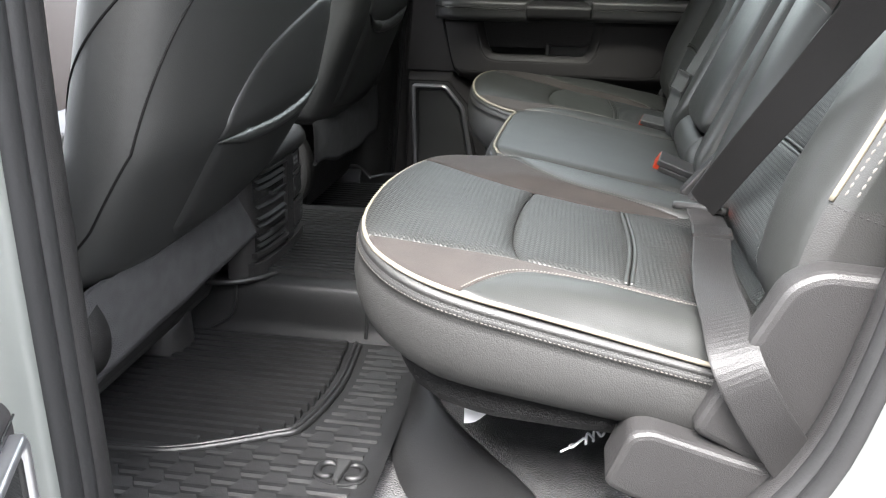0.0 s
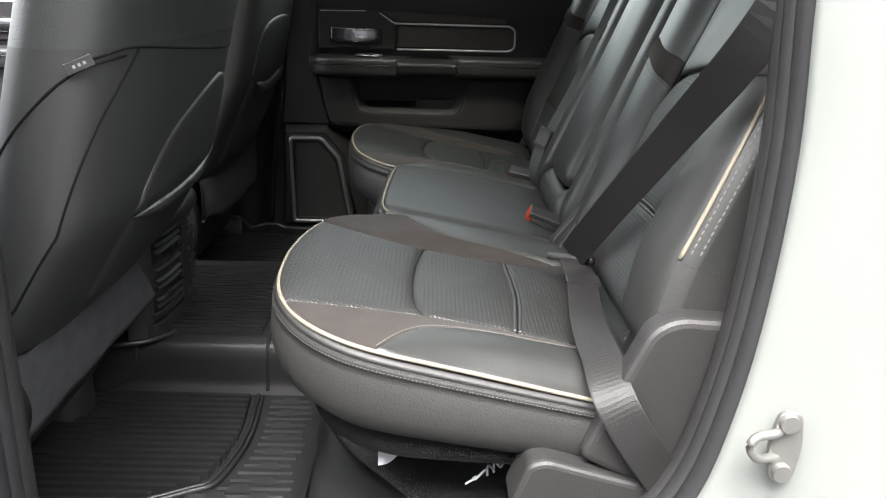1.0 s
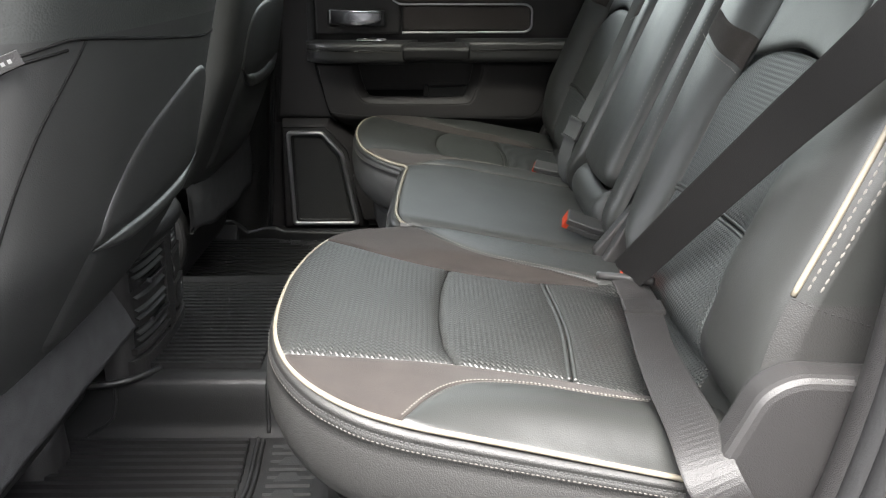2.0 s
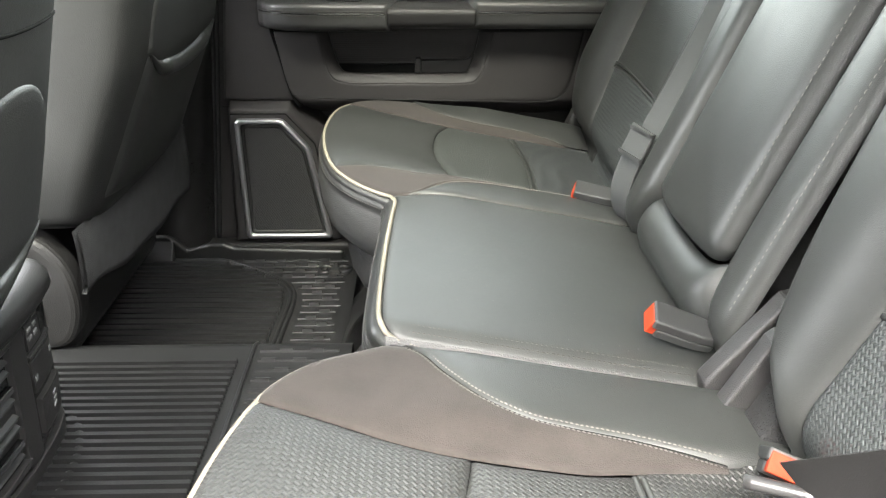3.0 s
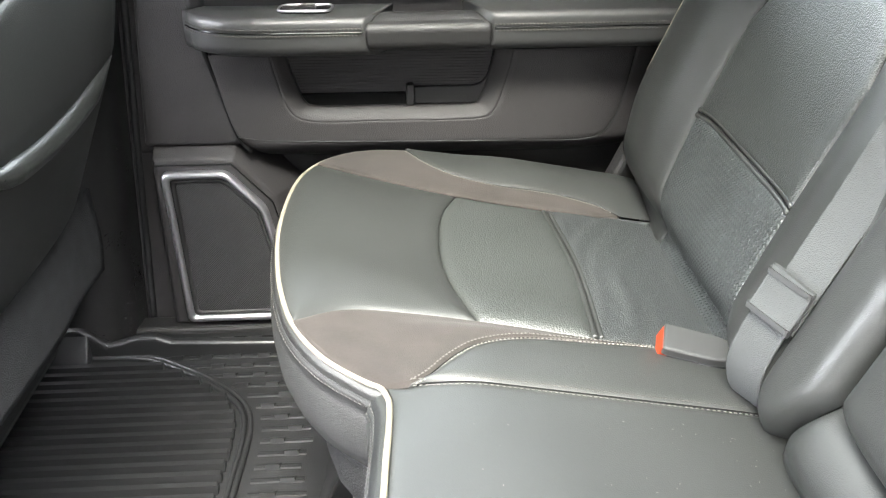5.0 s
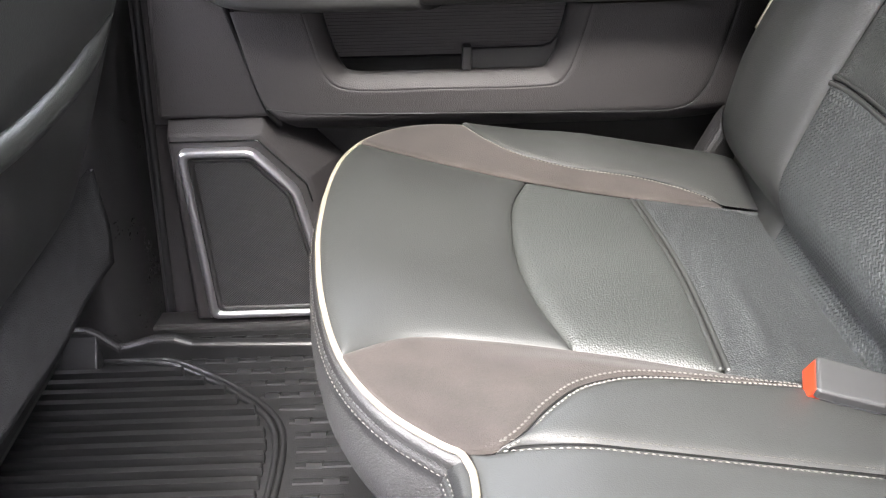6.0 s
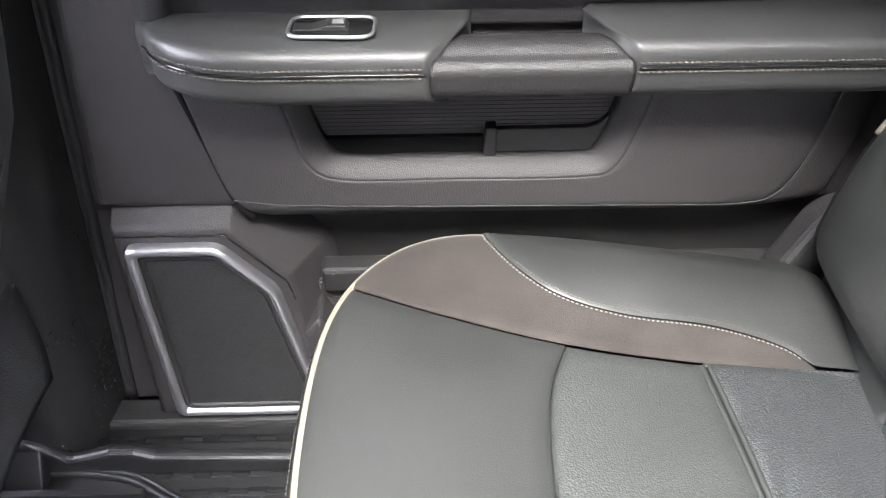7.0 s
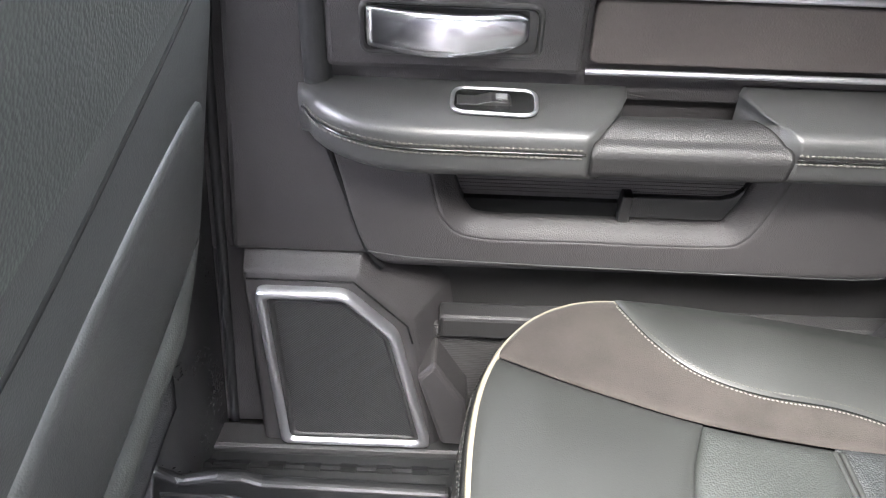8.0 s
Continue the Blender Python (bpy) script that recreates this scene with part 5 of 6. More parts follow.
def front_seat(s, label, x_low, z_low, rake, bend, rake_up, y_in, y_out, lip_z, lip_rise, lip_end, up_pts, shoulder):
    seat = thing("front_seat", label, "car seat", "front seats", at=(x_low - 0.2, s * (y_in + y_out) / 2, 0.0))
    yc, hy = (y_in + y_out) / 2, (y_out - y_in) / 2
    hx, pw = 0.085, (3.2 if s < 0 else 5.0)
    top = 1.02

    def half(z):
        t = (z - z_low) / (top - z_low)
        return hy * (1 - 0.05 * max(0, t - 0.35) ** 1.5 * 1.6) * (1 - 0.05 * max(0, 0.12 - t) / 0.12)

    def xc(z):
        return x_low + rake * min(z - z_low, bend - z_low) + rake_up * max(0, z - bend) - hx

    def rear(a, z, off=0.0):
        q = min(abs((a - yc) / half(z)), 0.9995)
        return (xc(z) + hx * (1 - q ** pw) ** (1 / pw) + off, s * a, z)
    zs = np.concatenate([np.linspace(z_low - 0.012, z_low + 0.02, 5), np.linspace(z_low + 0.05, shoulder, 14), np.linspace(shoulder, top, 14)[1:]])
    v = []
    N = 64
    for z in zs:
        sh = 1.0
        if z < z_low + 0.02:
            sh = 1 - 0.12 * ((z_low + 0.02 - z) / 0.032) ** 2
        for k in range(N):
            a = 2 * math.pi * k / N
            ca, sa = math.cos(a), math.sin(a)
            v.append((xc(z) + hx * sh * math.copysign(abs(ca) ** (2 / pw), ca), s * (yc + half(z) * sh * math.copysign(abs(sa) ** (2 / pw), sa)), z))
    f = [(i * N + k, i * N + (k + 1) % N, (i + 1) * N + (k + 1) % N, (i + 1) * N + k) for i in range(len(zs) - 1) for k in range(N)]
    f += [tuple(range(N)), tuple(range((len(zs) - 1) * N, len(zs) * N))]
    cut_ring = int(np.argmin(np.abs(zs - shoulder)))
    raw("backrest", v, f[:cut_ring * N] + f[-2:-1], VINYL, seat, "black leather backrest seen from behind")
    raw("upper_backrest", v, f[cut_ring * N:-2] + f[-1:], PEBBLE_COARSE, seat, "pebbled leather top of the backrest")
    # seams: one runs up the outer corner, one crosses at the shoulder
    up_line = [rear(a, z, -0.0002) for a, z in smooth_line([(y_out - 0.010, z_low + 0.03), (y_out - 0.010, z_low + 0.20), (y_out - 0.034, shoulder - 0.09), (y_out - 0.088, shoulder - 0.004)], 50)]
    tube("seam", up_line, 0.0017, SEAM, seat, sides=6, up=(1, 0, 0))
    cross = [rear(a, z, -0.0002) for a, z in smooth_line([(y_in + 0.05, shoulder - 0.030), (y_in + 0.18, shoulder - 0.030), (yc + 0.06, shoulder - 0.016), (y_out - 0.090, shoulder - 0.002), (y_out - 0.045, shoulder - 0.004), (y_out - 0.012, shoulder - 0.012)], 70)]
    tube("seam", cross, 0.0018, SEAM, seat, sides=6, up=(1, 0, 0))
    # the shoulder seam runs on round the outer side, down and forward
    def around(x, z):
        q = min(abs((x - xc(z)) / hx), 0.999)
        return (x, s * (yc + half(z) * (1 - q ** pw) ** (1 / pw) + 0.0002), z)
    over = smooth_line([(-0.272, shoulder - 0.010), (-0.304, shoulder - 0.022), (-0.340, shoulder - 0.048), (-0.384, shoulder - 0.092), (-0.420, shoulder - 0.140), (-0.450, shoulder - 0.20)], 60)
    if s < 0:
        tube("seam", [around(x + 0.004, z) for x, z in over], 0.0016, SEAM, seat, sides=6, up=(0, 1, 0))
    # map pocket: puffed sheet, rolled lip
    w = y_out - y_in
    at = lambda k: y_in + w * k
    lip = smooth_line([(at(0.12), lip_z + 0.030), (at(0.22), lip_z + 0.004), (at(0.42), lip_z - 0.008), (at(0.62), lip_z - 0.002), (at(lip_end), lip_z + lip_rise)], 50)
    tube("pocket_lip", [rear(a, z, 0.004) for a, z in lip], 0.0115 if s < 0 else 0.0145, GLOSSY, seat, "rolled leather pocket lip", up=(0, 0, 1), taper=0.22)
    upl = smooth_line([(at(0.12), lip_z + 0.034)] + [(at(k), z) for k, z in up_pts] + [(at(lip_end), lip_z + lip_rise + 0.004)], 60)
    panel("upper_panel", ruled(upl, lip, 44, 16), lambda a, b, o: rear(a, b, o + 0.004), VINYL, seat, "black leather panel above the pocket", seam=0.005, width=0.012)
    lowl = smooth_line([(at(0.10), z_low + 0.03), (at(0.45), z_low + 0.010), (at(lip_end - 0.10), z_low + 0.015), (at(lip_end - 0.03), z_low + 0.04)], 50)
    panel("pocket", ruled(lip, lowl, 44, 22), lambda a, b, o: rear(a, b, o + 0.006), VINYL, seat, "black leather map pocket", seam=0.008, width=0.02, puff=0.006)
    # carpet flap below, and the dark frame behind it
    tp = [(xc(z_low) + hx - 0.012, a, z_low + 0.004) for a in np.linspace(y_in + (0.105 if s < 0 else -0.008), y_out - 0.01 if s < 0 else y_out + 0.035, 30)]
    g = []
    for i, (x, a, z) in enumerate(tp):
        t = i / 29
        zb = z_low - 0.075 - 0.075 * t if s < 0 else 0.203 - 0.037 * step(t, 0.0, 0.5) + 0.004 * math.sin(t * 17)
        for k in np.linspace(0, 1, 12):
            g.append((x + (0.028 * (1 - t) * k - 0.035 * t * k if s < 0 else -0.004 * k) + 0.004 * math.sin(k * 3) + 0.003 * noise.noise(Vector((a * 14, k * 2, s))), s * a, z + (zb - z) * k))
    for i in range(30):
        for k in range(12):
            x, y, z = g[i * 12 + k]
            g.append((x - 0.008, y, z))
    n0 = 30 * 12
    f = grid_faces(30, 12)
    f2 = [tuple(n0 + q for q in quad[::-1]) for quad in f]
    rim = [i * 12 + 11 for i in range(30)]
    f3 = [(rim[i], rim[i + 1], n0 + rim[i + 1], n0 + rim[i]) for i in range(29)]
    rim = list(range(29 * 12, 30 * 12))
    f3 += [(rim[i + 1], rim[i], n0 + rim[i], n0 + rim[i + 1]) for i in range(11)]
    if s < 0:
        tube("flap_edge", [(g[29 * 12 + k][0] - 0.004 + 0.010 * math.sin(k * 0.28), g[29 * 12 + k][1] + s * 0.003 * math.sin(k * 0.9), g[29 * 12 + k][2]) for k in range(12)], 0.0075, FELT, seat, "folded felt edge of the flap", up=(1, 0, 0))
    raw("carpet_flap", g, f + f2 + f3, FELT, seat, "grey carpeted flap below the backrest")
    part("seat_base", prism([(x_low - 0.55, 0.05), (x_low - 0.08, 0.05), (x_low - 0.05, 0.20), (x_low - 0.16, 0.30), (x_low - 0.55, 0.32)], "y", min(s * (y_in + 0.05), s * (y_out - 0.02)), max(s * (y_in + 0.05), s * (y_out - 0.02)), 0.03, 3), PLASTIC, seat)
    # round side cover of the recliner
    if s < 0:
        ys = s * (y_out - 0.02)
        bm = bmesh.new()
        bmesh.ops.create_cone(bm, cap_ends=True, segments=32, radius1=0.075, radius2=0.06, depth=0.05)
        bmesh.ops.rotate(bm, verts=bm.verts[:], matrix=Matrix.Rotation(radians(90 * -s), 3, "X"))
        bmesh.ops.translate(bm, verts=bm.verts[:], vec=(x_low - 0.075, ys, 0.20))
        part("recliner_cover", bm, PLASTIC, seat, smooth=True)
    yi = s * (y_in + 0.01)
    part("recliner_cover", prism(outline([(x_low - 0.20, 0.10), (x_low - 0.062, 0.10), (x_low - 0.036, 0.16), (x_low - 0.044, 0.235), (x_low - 0.085, 0.285), (x_low - 0.20, 0.29)], 0.04), "y", min(yi, yi + s * 0.05), max(yi, yi + s * 0.05), 0.012, 3), PLASTIC, seat)
    # seat rail ends
    for a in (y_in + 0.12, y_out - 0.12):
        part("seat_rail", block(x_low - 0.45, x_low - 0.14, min(s * a - 0.03, s * a + 0.03), s * a + 0.03, -0.016, 0.05, 0.01), PLASTIC, seat)
    return seat, rear


driver, driver_rear = front_seat(-1, "black leather driver seat backrest with map pocket and sewn tag", -0.425, 0.262, 0.65, 0.45, 0.25, 0.080, 0.738, 0.424, 0.006, 0.75,
                                  [(0.12, 0.56), (0.24, 0.595), (0.45, 0.568), (0.62, 0.53), (0.72, 0.478)], 0.668)
passenger, passenger_rear = front_seat(1, "black leather front passenger seat backrest with map pocket", -0.418, 0.295, 0.42, 0.53, 0.20, 0.20, 0.735, 0.500, 0.024, 0.84,
                                        [(0.14, 0.605), (0.24, 0.647), (0.5, 0.661), (0.76, 0.655), (0.835, 0.625)], 0.735)
# sewn-in tag on the driver seat
tx, ty, tz = driver_rear(0.729, 0.650)
tag = part("sewn_tag", block(-0.016, 0.016, -0.001, 0.001, -0.0065, 0.0065, 0.0005), PLASTIC, driver, "small black sewn tag with white print")
tag.matrix_local = Matrix.Translation(-driver.location) @ Matrix.Translation((tx + 0.002, ty - 0.006, tz + 0.002)) @ pose(0, 0, 0, 0, -22, 28)
for k in (-0.006, 0.0, 0.006):
    m = part("print_bar", block(k - 0.0016, k + 0.0016, -0.0014, -0.0009, -0.0017, 0.0017, 0), MARK, tag)
    m.location = (0, 0, 0)

# ---- console end with air vents ----
console = thing("center_console", "black console end with twin air vents, sockets and switches", "console", at=(-0.45, -0.07, 0.10))
CYC, CHY = -0.065, 0.142


def console_x(y, z, off=0.0):
    """The bowed rear face of the console; it draws in towards the floor."""
    q = min(abs((y - CYC) / (CHY + off)), 0.999)
    return -0.500 + (0.086 + off - 0.10 * max(0.0, 0.20 - z) ** 1.2) * (1 - q ** 6) ** (1 / 6) - 0.010 * q * q


def bowed(name, y0, y1, z0, z1, depth, material, parent, label="", back=-0.004, n=16, slant=0.0, lip=0.0):
    """A plate that follows the bowed face, standing depth proud of it."""
    v = []
    for k in range(n + 1):
        y = y0 + (y1 - y0) * k / n
        e = 0.0015 if 0 < k < n else 0.0
        for z, o in ((z0, back), (z0, depth - 0.001 + lip), (z0 + 0.0015, depth + lip), (z1 - 0.0015, depth), (z1, depth - 0.001), (z1, back)):
            zz = z + slant * o
            v.append((console_x(y, zz) + o, y, zz))
    f = grid_faces(n + 1, 6)
    f += [tuple(range(6)), tuple(range(n * 6, n * 6 + 6))[::-1]]
    return raw(name, v, f, material, parent, label, smooth=False)


ys = [CYC + CHY * math.sin(a) * 0.999 for a in np.linspace(-math.pi / 2, math.pi / 2, 41)]
zs = [0.080, 0.112, 0.13, 0.16, 0.19, 0.22, 0.25, 0.286]
raw("console_body", [(console_x(y, z), y, z) for y in ys for z in zs], grid_faces(41, len(zs)), PLASTIC, console)
part("console_tunnel", block(-1.25, -0.515, CYC - CHY, CYC + CHY, 0.05, 0.312, 0.012), PLASTIC, console)
v = []
for y in ys:
    for o, z in ((0.0, 0.284), (0.010, 0.286), (0.015, 0.294), (0.014, 0.306), (0.008, 0.316), (-0.004, 0.321), (-0.020, 0.318), (-0.045, 0.316)):
        q = (y - CYC) * (1 + o / 0.142)
        v.append((console_x(CYC + q * 0.999, 0.3, o if o > 0 else 0) + min(o, 0), CYC + q, z))
raw("hood_lip", v, grid_faces(41, 8), PLASTIC, console, "soft rolled console lid edge")
part("lid", prism([(-0.47, 0.300), (-0.46, 0.316), (-0.56, 0.326), (-0.90, 0.34), (-0.90, 0.30)], "y", CYC - 0.12, CYC + 0.12, 0.008, 3), PLASTIC, console, "smooth console lid")
VY0, VY1 = -0.186, -0.070
bowed("vent_well", VY0, VY1, 0.132, 0.280, 0.0012, GLOSS, console, "gloss black vent recess")
for z in (0.146, 0.158, 0.183, 0.196, 0.218, 0.252, 0.265):
    bowed("vent_slat", VY0 + 0.004, VY1 - 0.004, z, z + 0.0030, 0.0065, GREYPLASTIC, console, slant=-0.5)
bowed("vent_frame", VY0 - 0.006, VY1 + 0.004, 0.278, 0.285, 0.010, PLASTIC, console)
bowed("vent_frame", VY0 - 0.006, VY1 + 0.004, 0.126, 0.135, 0.010, PLASTIC, console)
for z in (0.170, 0.238):
    bowed("vent_knob", VY0 + 0.036, VY1 - 0.016, z - 0.0042, z + 0.0042, 0.014, LEVER, console, "small chrome vent slider", back=0.006)
bowed("middle_bar", VY1 + 0.002, VY1 + 0.036, 0.118, 0.286, 0.0085, PLASTIC, console, "smooth bar beside the vents")
SY0, SY1 = VY1 + 0.038, 0.062
bowed("socket_panel", SY0, SY1, 0.122, 0.284, 0.003, GLOSS, console, "gloss black socket and switch panel")
bowed("panel_edge", SY1, SY1 + 0.007, 0.118, 0.286, 0.007, GREYPLASTIC, console, "thin satin edge")
for a, b, z0, z1, o in ((0.010, 0.050, 0.246, 0.278, 0.0050), (0.006, 0.080, 0.236, 0.2405, 0.0065), (0.008, 0.078, 0.192, 0.232, 0.0050), (0.012, 0.078, 0.135, 0.182, 0.0085)):
    bowed("socket_cover", SY0 + a, SY0 + b, z0, z1, o, PLASTIC, console)
for a, z0, z1, w in ((0.014, 0.256, 0.262, 0.010), (0.014, 0.266, 0.272, 0.010), (0.030, 0.256, 0.262, 0.010), (0.030, 0.266, 0.272, 0.010), (0.012, 0.205, 0.213, 0.006), (0.066, 0.214, 0.222, 0.006), (0.044, 0.150, 0.156, 0.010), (0.044, 0.160, 0.164, 0.010), (0.044, 0.168, 0.172, 0.010)):
    bowed("print_bar", SY0 + a, SY0 + a + w, z0, z1, 0.0094 if z0 < 0.19 else 0.0060, MARK, console, n=3, back=0.002)
bowed("base_band", CYC - CHY * 0.93, CYC + CHY * 0.93, 0.084, 0.116, 0.010, PLASTIC, console, n=30)

console.location += Vector((0.014, -0.045, 0.013))

# floor cover of the seat mounting, with its bolt
mount = thing("seat_mount", "black plastic cover over a front seat mounting with bright bolts", "seat mount", at=(-0.54, -0.345, 0.0))
v = []
for r, z in ((0.046, 0.0005), (0.046, 0.012), (0.043, 0.060), (0.040, 0.078), (0.034, 0.080), (0.032, 0.070), (0.0005, 0.068)):
    v += [(-0.54 + r * 0.9 * math.cos(a), -0.345 + r * 1.15 * math.sin(a), z + 0.02 * math.sin(a) * (z > 0.03)) for a in np.linspace(0, 2 * math.pi, 36, endpoint=False)]
raw("cover", v, [(i * 36 + k, i * 36 + (k + 1) % 36, (i + 1) * 36 + (k + 1) % 36, (i + 1) * 36 + k) for i in range(6) for k in range(36)], PLASTIC, mount, "round black plastic cover")
for y in (-0.365, -0.340):
    tube("bolt", [(-0.520, y, 0.072), (-0.512, y + 0.004, 0.095), (-0.515, y + 0.006, 0.112)], 0.0045, METAL, mount, "bright steel bolt")
tube("mat_cutout", smooth_line([(-0.452, -0.245, 0.092), (-0.452, -0.252, 0.06), (-0.462, -0.256, 0.03), (-0.50, -0.264, 0.006)], 24), 0.003, RUBBER, mat)

# ---- seat belts and buckles ----
belt = thing("seat_belt", "black webbing seat belt lying across the seat beside the open door", "seat belt", "seat belts", at=(0.36, -0.85, 0.2))
ribbon("shoulder_strap", [(0.56, -0.862, 1.10), (0.47, -0.862, 0.86), (0.415, -0.852, 0.725), (0.381, -0.681, 0.578), (0.345, -0.54, 0.450), (0.318, -0.416, 0.340)],
       [(0.52, -0.22, -0.78), (0.52, -0.22, -0.78), (0.52, -0.24, -0.78), (0.5, -0.2, -0.8), (0.55, -0.3, -0.7), (0.55, -0.6, -0.4)], 0.047, 0.0012, WEB, belt, "taut black webbing")
ribbon("lap_strap", [(0.320, -0.424, 0.336), (0.326, -0.47, 0.322), (0.311, -0.60, 0.323), (0.300, -0.705, 0.333), (0.298, -0.785, 0.333), (0.303, -0.838, 0.311), (0.330, -0.852, 0.266), (0.368, -0.852, 0.213)],
       [(1, 0.3, 0), (1, 0.15, 0), (1, 0.1, -0.05), (1, 0.0, -0.1), (1, -0.05, 0.15), (0.90, -0.05, 0.42), (0.80, 0.0, 0.60), (0.79, 0.0, 0.61)], 0.047, 0.0014, WEB, belt, "black webbing over the cushion corner", n=90)
tube("tongue_bar", smooth_line([(0.284, -0.397, 0.333), (0.318, -0.418, 0.337), (0.350, -0.437, 0.339)], 12), 0.0058, SATIN, belt, "black latch tongue bar")
ribbon("sleeve", [(0.3265, -0.470, 0.3245), (0.3245, -0.502, 0.3235)], [(1, 0.15, 0)] * 2, 0.051, 0.004, WEB, belt, "sewn webbing sleeve", n=8)


def buckle(x, y, z, yaw, pitch, label):
    b = thing("buckle", label, "seat belt buckle", "seat belt buckles")
    b.matrix_world = pose(x, y, z, 18, pitch, yaw)
    def sub(name, bm, m, lab=""):
        me = bpy.data.meshes.new(name)
        bmesh.ops.recalc_face_normals(bm, faces=bm.faces[:])
        bm.to_mesh(me)
        bm.free()
        me.materials.append(m)
        o = new(name, me)
        o.parent = b
        if lab:
            o["label"] = lab
    sub("case", prism(outline([(-0.0020, -0.0170), (0.050, -0.0160), (0.072, -0.0115), (0.076, 0.0), (0.072, 0.0115), (0.050, 0.0160), (-0.0020, 0.0170)], 0.005), "z", 0.0002, 0.0118, 0.0028, 3), GREYPLASTIC, "grey plastic buckle case")
    sub("lower_case", prism(outline([(0.0035, -0.0160), (0.050, -0.0150), (0.070, -0.0105), (0.073, 0.0), (0.070, 0.0105), (0.050, 0.0150), (0.0035, 0.0160)], 0.005), "z", -0.0112, 0.0, 0.0028, 3), GREYPLASTIC)
    sub("button", prism([(-0.0050, -0.0095), (0.006, -0.0095), (0.006, 0.0092), (-0.0026, 0.0092)], "y", -0.0142, 0.0142, 0.0014), ORANGE, "orange release button")
    sub("stalk", block(0.055, 0.10, -0.010, 0.010, -0.003, 0.003, 0.001), PLASTIC)
    return b


buckle(0.281, 0.303, 0.316, -14, 10, "grey buckle with an orange button lying on the cushion")
buckle(0.281, -0.142, 0.335, -5, 20, "grey buckle with an orange button lying on the middle cushion")
buckle(0.338, -0.352, 0.309, 78, 34, "buckle with an orange button in the seat gap")
grey = thing("seat_belt", "grey webbing middle seat belt hanging from the roof", "seat belt", "seat belts", at=(0.36, 0.24, 0.30))
ribbon("upper_strap", [(0.62, 0.30, 1.10), (0.52, 0.26, 0.80), (0.43, 0.232, 0.575), (0.36, 0.215, 0.43), (0.345, 0.214, 0.395)], [(0.35, -0.9, -0.2)] * 5, 0.040, 0.0012, GREYWEB, grey, "light grey webbing")
ribbon("lower_strap", [(0.350, 0.2150, 0.425), (0.334, 0.2180, 0.375), (0.330, 0.2230, 0.335), (0.345, 0.2280, 0.298), (0.388, 0.2320, 0.278)], [(0.42, -0.9, 0.0)] * 5, 0.041, 0.0022, GREYWEB, grey, "doubled grey webbing end", n=40)
ribbon("keeper", [(0.3530, 0.2140, 0.438), (0.3455, 0.2142, 0.418), (0.3365, 0.2146, 0.396)], [(0.4, -0.9, -0.1)] * 3, 0.047, 0.0040, GREYWEB, grey, "sewn grey webbing keeper", n=10)
for k in (0.434, 0.400):
    ribbon("keeper_edge", [(0.3515 - (0.436 - k) * 0.40, 0.2140, k + 0.002), (0.3505 - (0.436 - k) * 0.40, 0.2140, k - 0.002)], [(0.4, -0.9, -0.1)] * 2, 0.0478, 0.0052, GREYPLASTIC, grey, n=2)

# hinge brackets between the two seats
bracket = thing("hinge_cover", "black plastic hinge cover strips between the two backrests", "seat hinge")
for y0, y1, pts, m in ((-0.219, -0.193, [(0.314, 0.304), (0.320, 0.276), (0.335, 0.268), (0.410, 0.368), (0.398, 0.394), (0.382, 0.392)], PLASTIC),
                       (-0.252, -0.229, [(0.317, 0.290), (0.324, 0.278), (0.340, 0.268), (0.392, 0.340), (0.368, 0.374), (0.358, 0.366)], PLASTIC),
                       (-0.300, -0.256, [(0.325, 0.272), (0.350, 0.262), (0.410, 0.340), (0.385, 0.362), (0.366, 0.345)], UNDERFELT)):
    part("strip" if m is PLASTIC else "cloth_cover", prism(pts, "y", y0, y1, 0.004, 3), m, bracket)

# ---- trim beside the open door ----
st = thing("side_trim", "black grained plastic trim below the belt beside the seat", "side trim", kind="structure")
part("upper_cover", prism(outline([(0.270, 0.228), (0.306, 0.312), (0.340, 0.390), (0.368, 0.405), (0.46, 0.400), (0.46, 0.20), (0.36, 0.185)], 0.015), "y", -0.832, -0.79, 0.010, 3), PLASTIC, st)
part("lower_cover", prism(outline([(0.190, 0.163), (0.212, 0.224), (0.232, 0.230), (0.30, 0.212), (0.42, 0.182), (0.42, 0.12), (0.25, 0.140), (0.215, 0.152)], 0.012), "y", -0.842, -0.775, 0.009, 3), PLASTIC, st)
part("inner_cover", prism(outline([(0.30, -0.02), (0.46, -0.02), (0.46, 0.40), (0.42, 0.40), (0.30, 0.15)], 0.01), "y", -0.828, -0.80, 0.006), PLASTIC, st)

# door striker on the jamb
striker = thing("door_striker", "zinc door striker loop bolted to the white jamb", "door striker", at=(0.47, -0.95, 0.33))
part("plate", prism(outline([(0.458, 0.292), (0.480, 0.292), (0.486, 0.330), (0.482, 0.368), (0.460, 0.370), (0.452, 0.33)], 0.012), "y", -0.966, -0.958, 0.002), METAL, striker, "oval zinc plate")
tube("loop", smooth_line([(0.466, -0.960, 0.346), (0.452, -0.974, 0.350), (0.434, -0.980, 0.350), (0.428, -0.981, 0.340), (0.438, -0.979, 0.326), (0.466, -0.960, 0.318)], 30), 0.0048, METAL, striker, "bent steel loop")
for z in (0.304, 0.358):
    bm = bmesh.new()
    bmesh.ops.create_cone(bm, cap_ends=True, segments=20, radius1=0.010, radius2=0.009, depth=0.006)
    bmesh.ops.rotate(bm, verts=bm.verts[:], matrix=Matrix.Rotation(radians(90), 3, "X"))
    bmesh.ops.translate(bm, verts=bm.verts[:], vec=(0.468, -0.969, z))
    part("bolt", bm, METAL, striker)

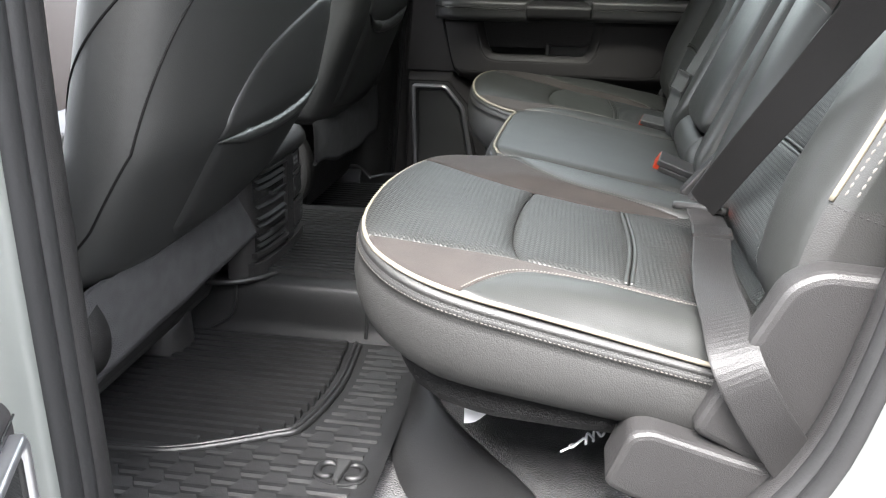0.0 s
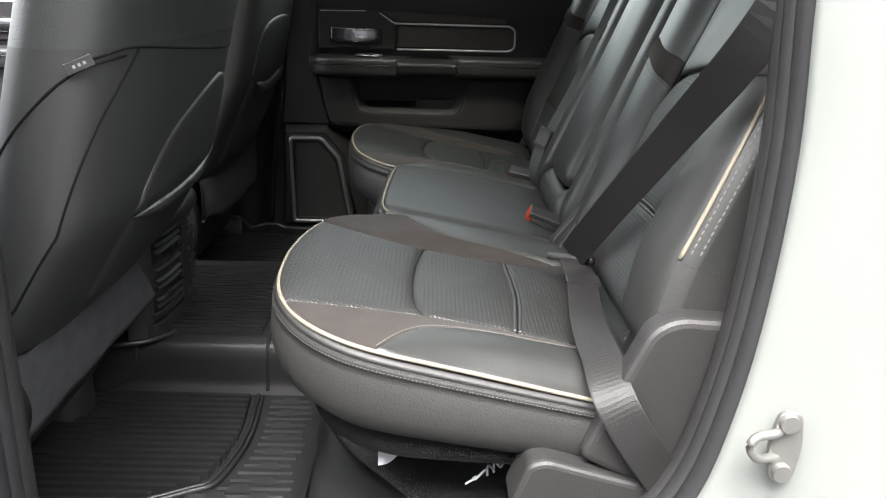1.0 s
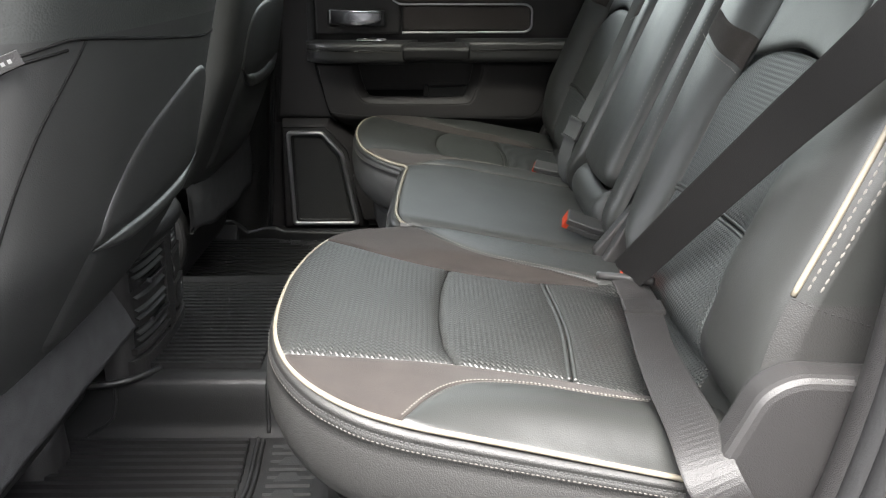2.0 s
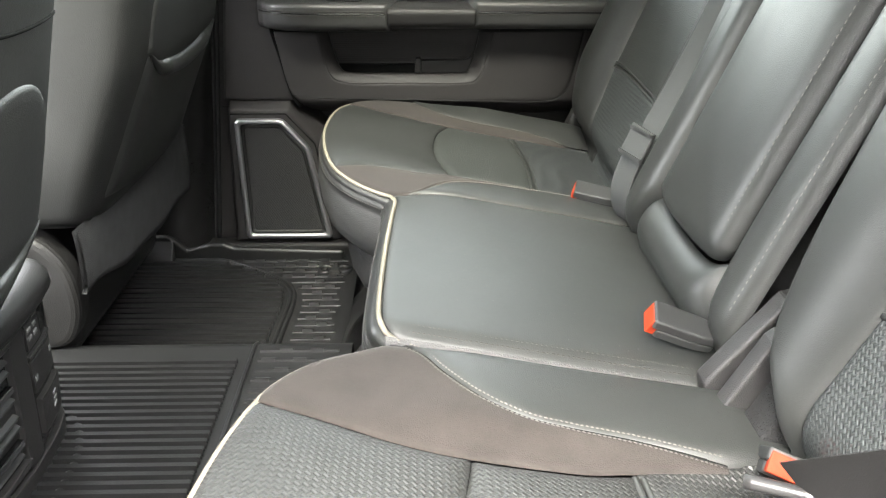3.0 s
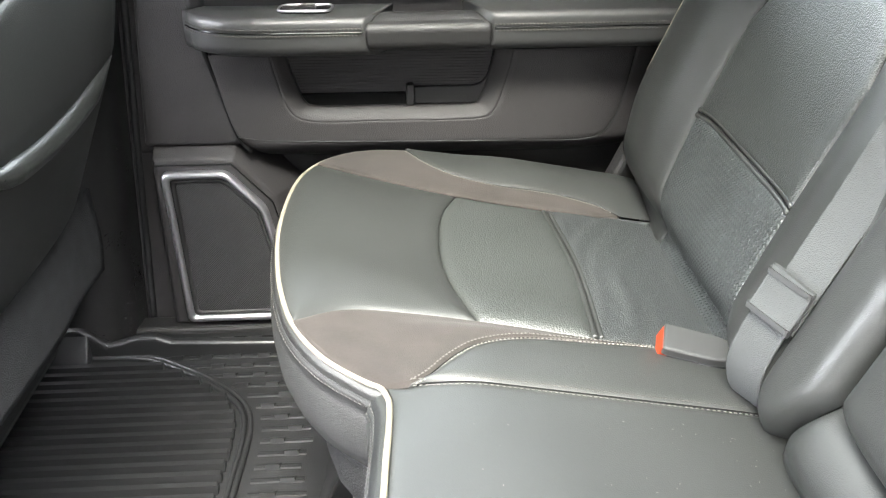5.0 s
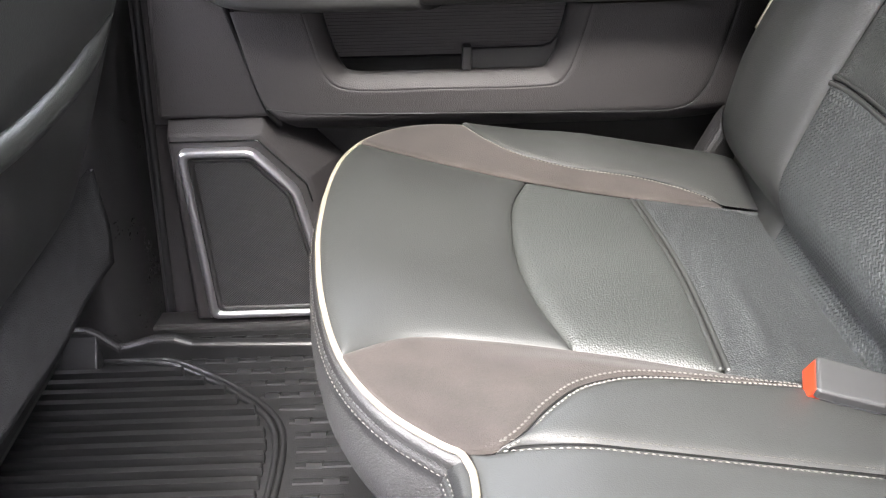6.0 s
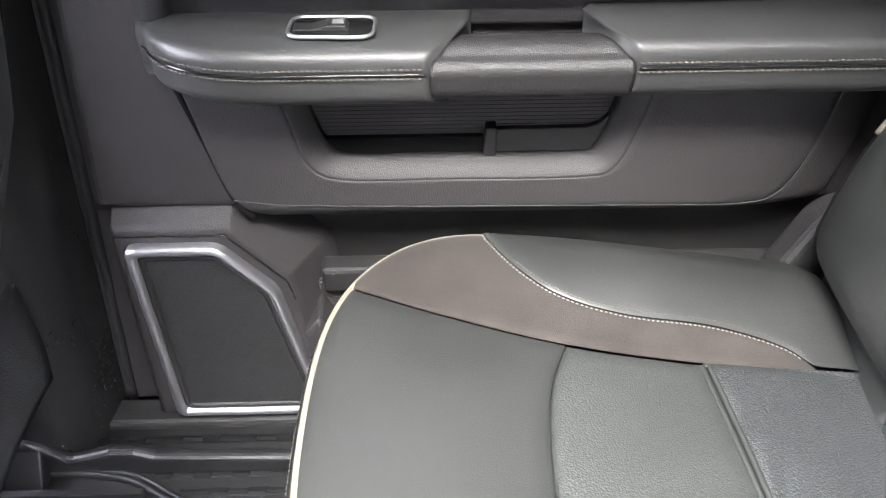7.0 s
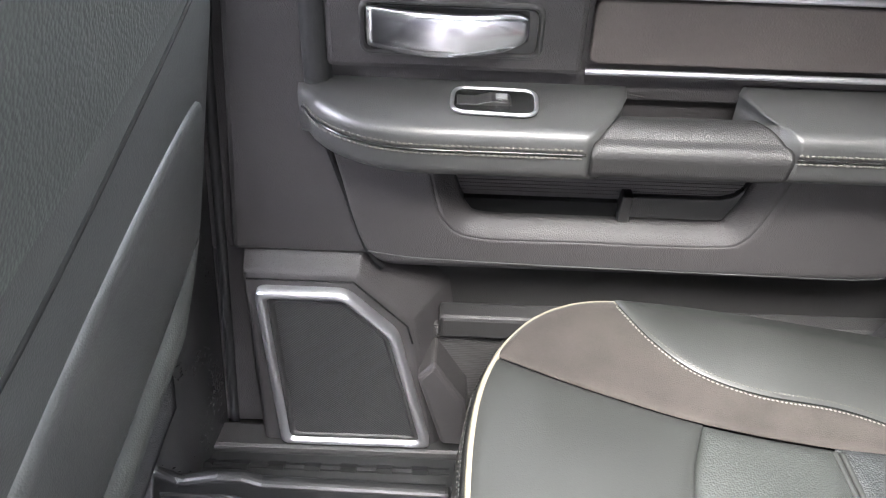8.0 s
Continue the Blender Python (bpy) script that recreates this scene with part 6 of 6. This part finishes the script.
striker.location += Vector((-0.026, 0.0, -0.003))

# ---- small things under the seat ----
paper = thing("paper_slip", "white paper slip hanging below the seat cushion", "paper", at=(0.05, -0.70, 0.15))
g = [(0.030 + 0.055 * u, -0.70 + 0.02 * u, 0.172 - 0.042 * v * (1 - 0.55 * u) + 0.004 * math.sin(u * 7 + v * 3)) for u in np.linspace(0, 1, 10) for v in np.linspace(0, 1, 8)]
raw("sheet", g, grid_faces(10, 8), PAPER, paper)
cord = thing("string", "short white knotted string hanging below the seat", "string", at=(0.17, -0.74, 0.15))
rng = random.Random(4)
pts = [(0.152 + 0.0034 * k + rng.uniform(-0.007, 0.007), -0.70 + rng.uniform(-0.006, 0.006), 0.108 + 0.0026 * k + rng.uniform(-0.009, 0.009) * (k / 8)) for k in range(13)] + [(0.186, -0.70, 0.172)]
tube("thread", smooth_line(pts, 140), 0.0016, PAPER, cord)

# cup holder in the carpeted step below the middle cushion
step_block = part("carpet_step", prism([(-0.10, 0.060), (-0.090, 0.088), (0.010, 0.092), (0.022, 0.140), (0.30, 0.150), (0.30, -0.02), (-0.10, -0.02)], "y", -0.17, 0.12, 0.01), CARPET, None)
tagged(step_block, "charcoal carpeted step below the middle cushion", "carpet", kind="structure")
cup = thing("cup_holder", "grey plastic cup holder with a black well below the cushion", "cup holder", at=(-0.035, 0.01, 0.14))
v, rings = [], ((0.062, 0.084), (0.060, 0.152), (0.054, 0.158), (0.040, 0.157), (0.036, 0.152), (0.033, 0.12), (0.030, 0.10))
for r, z in rings[:5]:
    v += [(-0.055 + r * math.cos(a), 0.008 + r * 1.05 * math.sin(a), z + 0.006) for a in np.linspace(0, 2 * math.pi, 40, endpoint=False)]
raw("rim", v, [(i * 40 + k, i * 40 + (k + 1) % 40, (i + 1) * 40 + (k + 1) % 40, (i + 1) * 40 + k) for i in range(4) for k in range(40)], GREYPLASTIC, cup, "grey plastic rim")
v = []
for r, z in rings[4:] + ((0.0005, 0.10),):
    v += [(-0.055 + r * math.cos(a), 0.008 + r * 1.05 * math.sin(a), z + 0.006) for a in np.linspace(0, 2 * math.pi, 40, endpoint=False)]
raw("well", v, [(i * 40 + k, i * 40 + (k + 1) % 40, (i + 1) * 40 + (k + 1) % 40, (i + 1) * 40 + k) for i in range(3) for k in range(40)], GLOSS, cup, "black well")

# the belt-side trim of the far seat
copy_thing(st, Matrix.Translation((0.035, 0.01, -0.055)) @ Matrix.Diagonal((1, -1, 1, 1)))
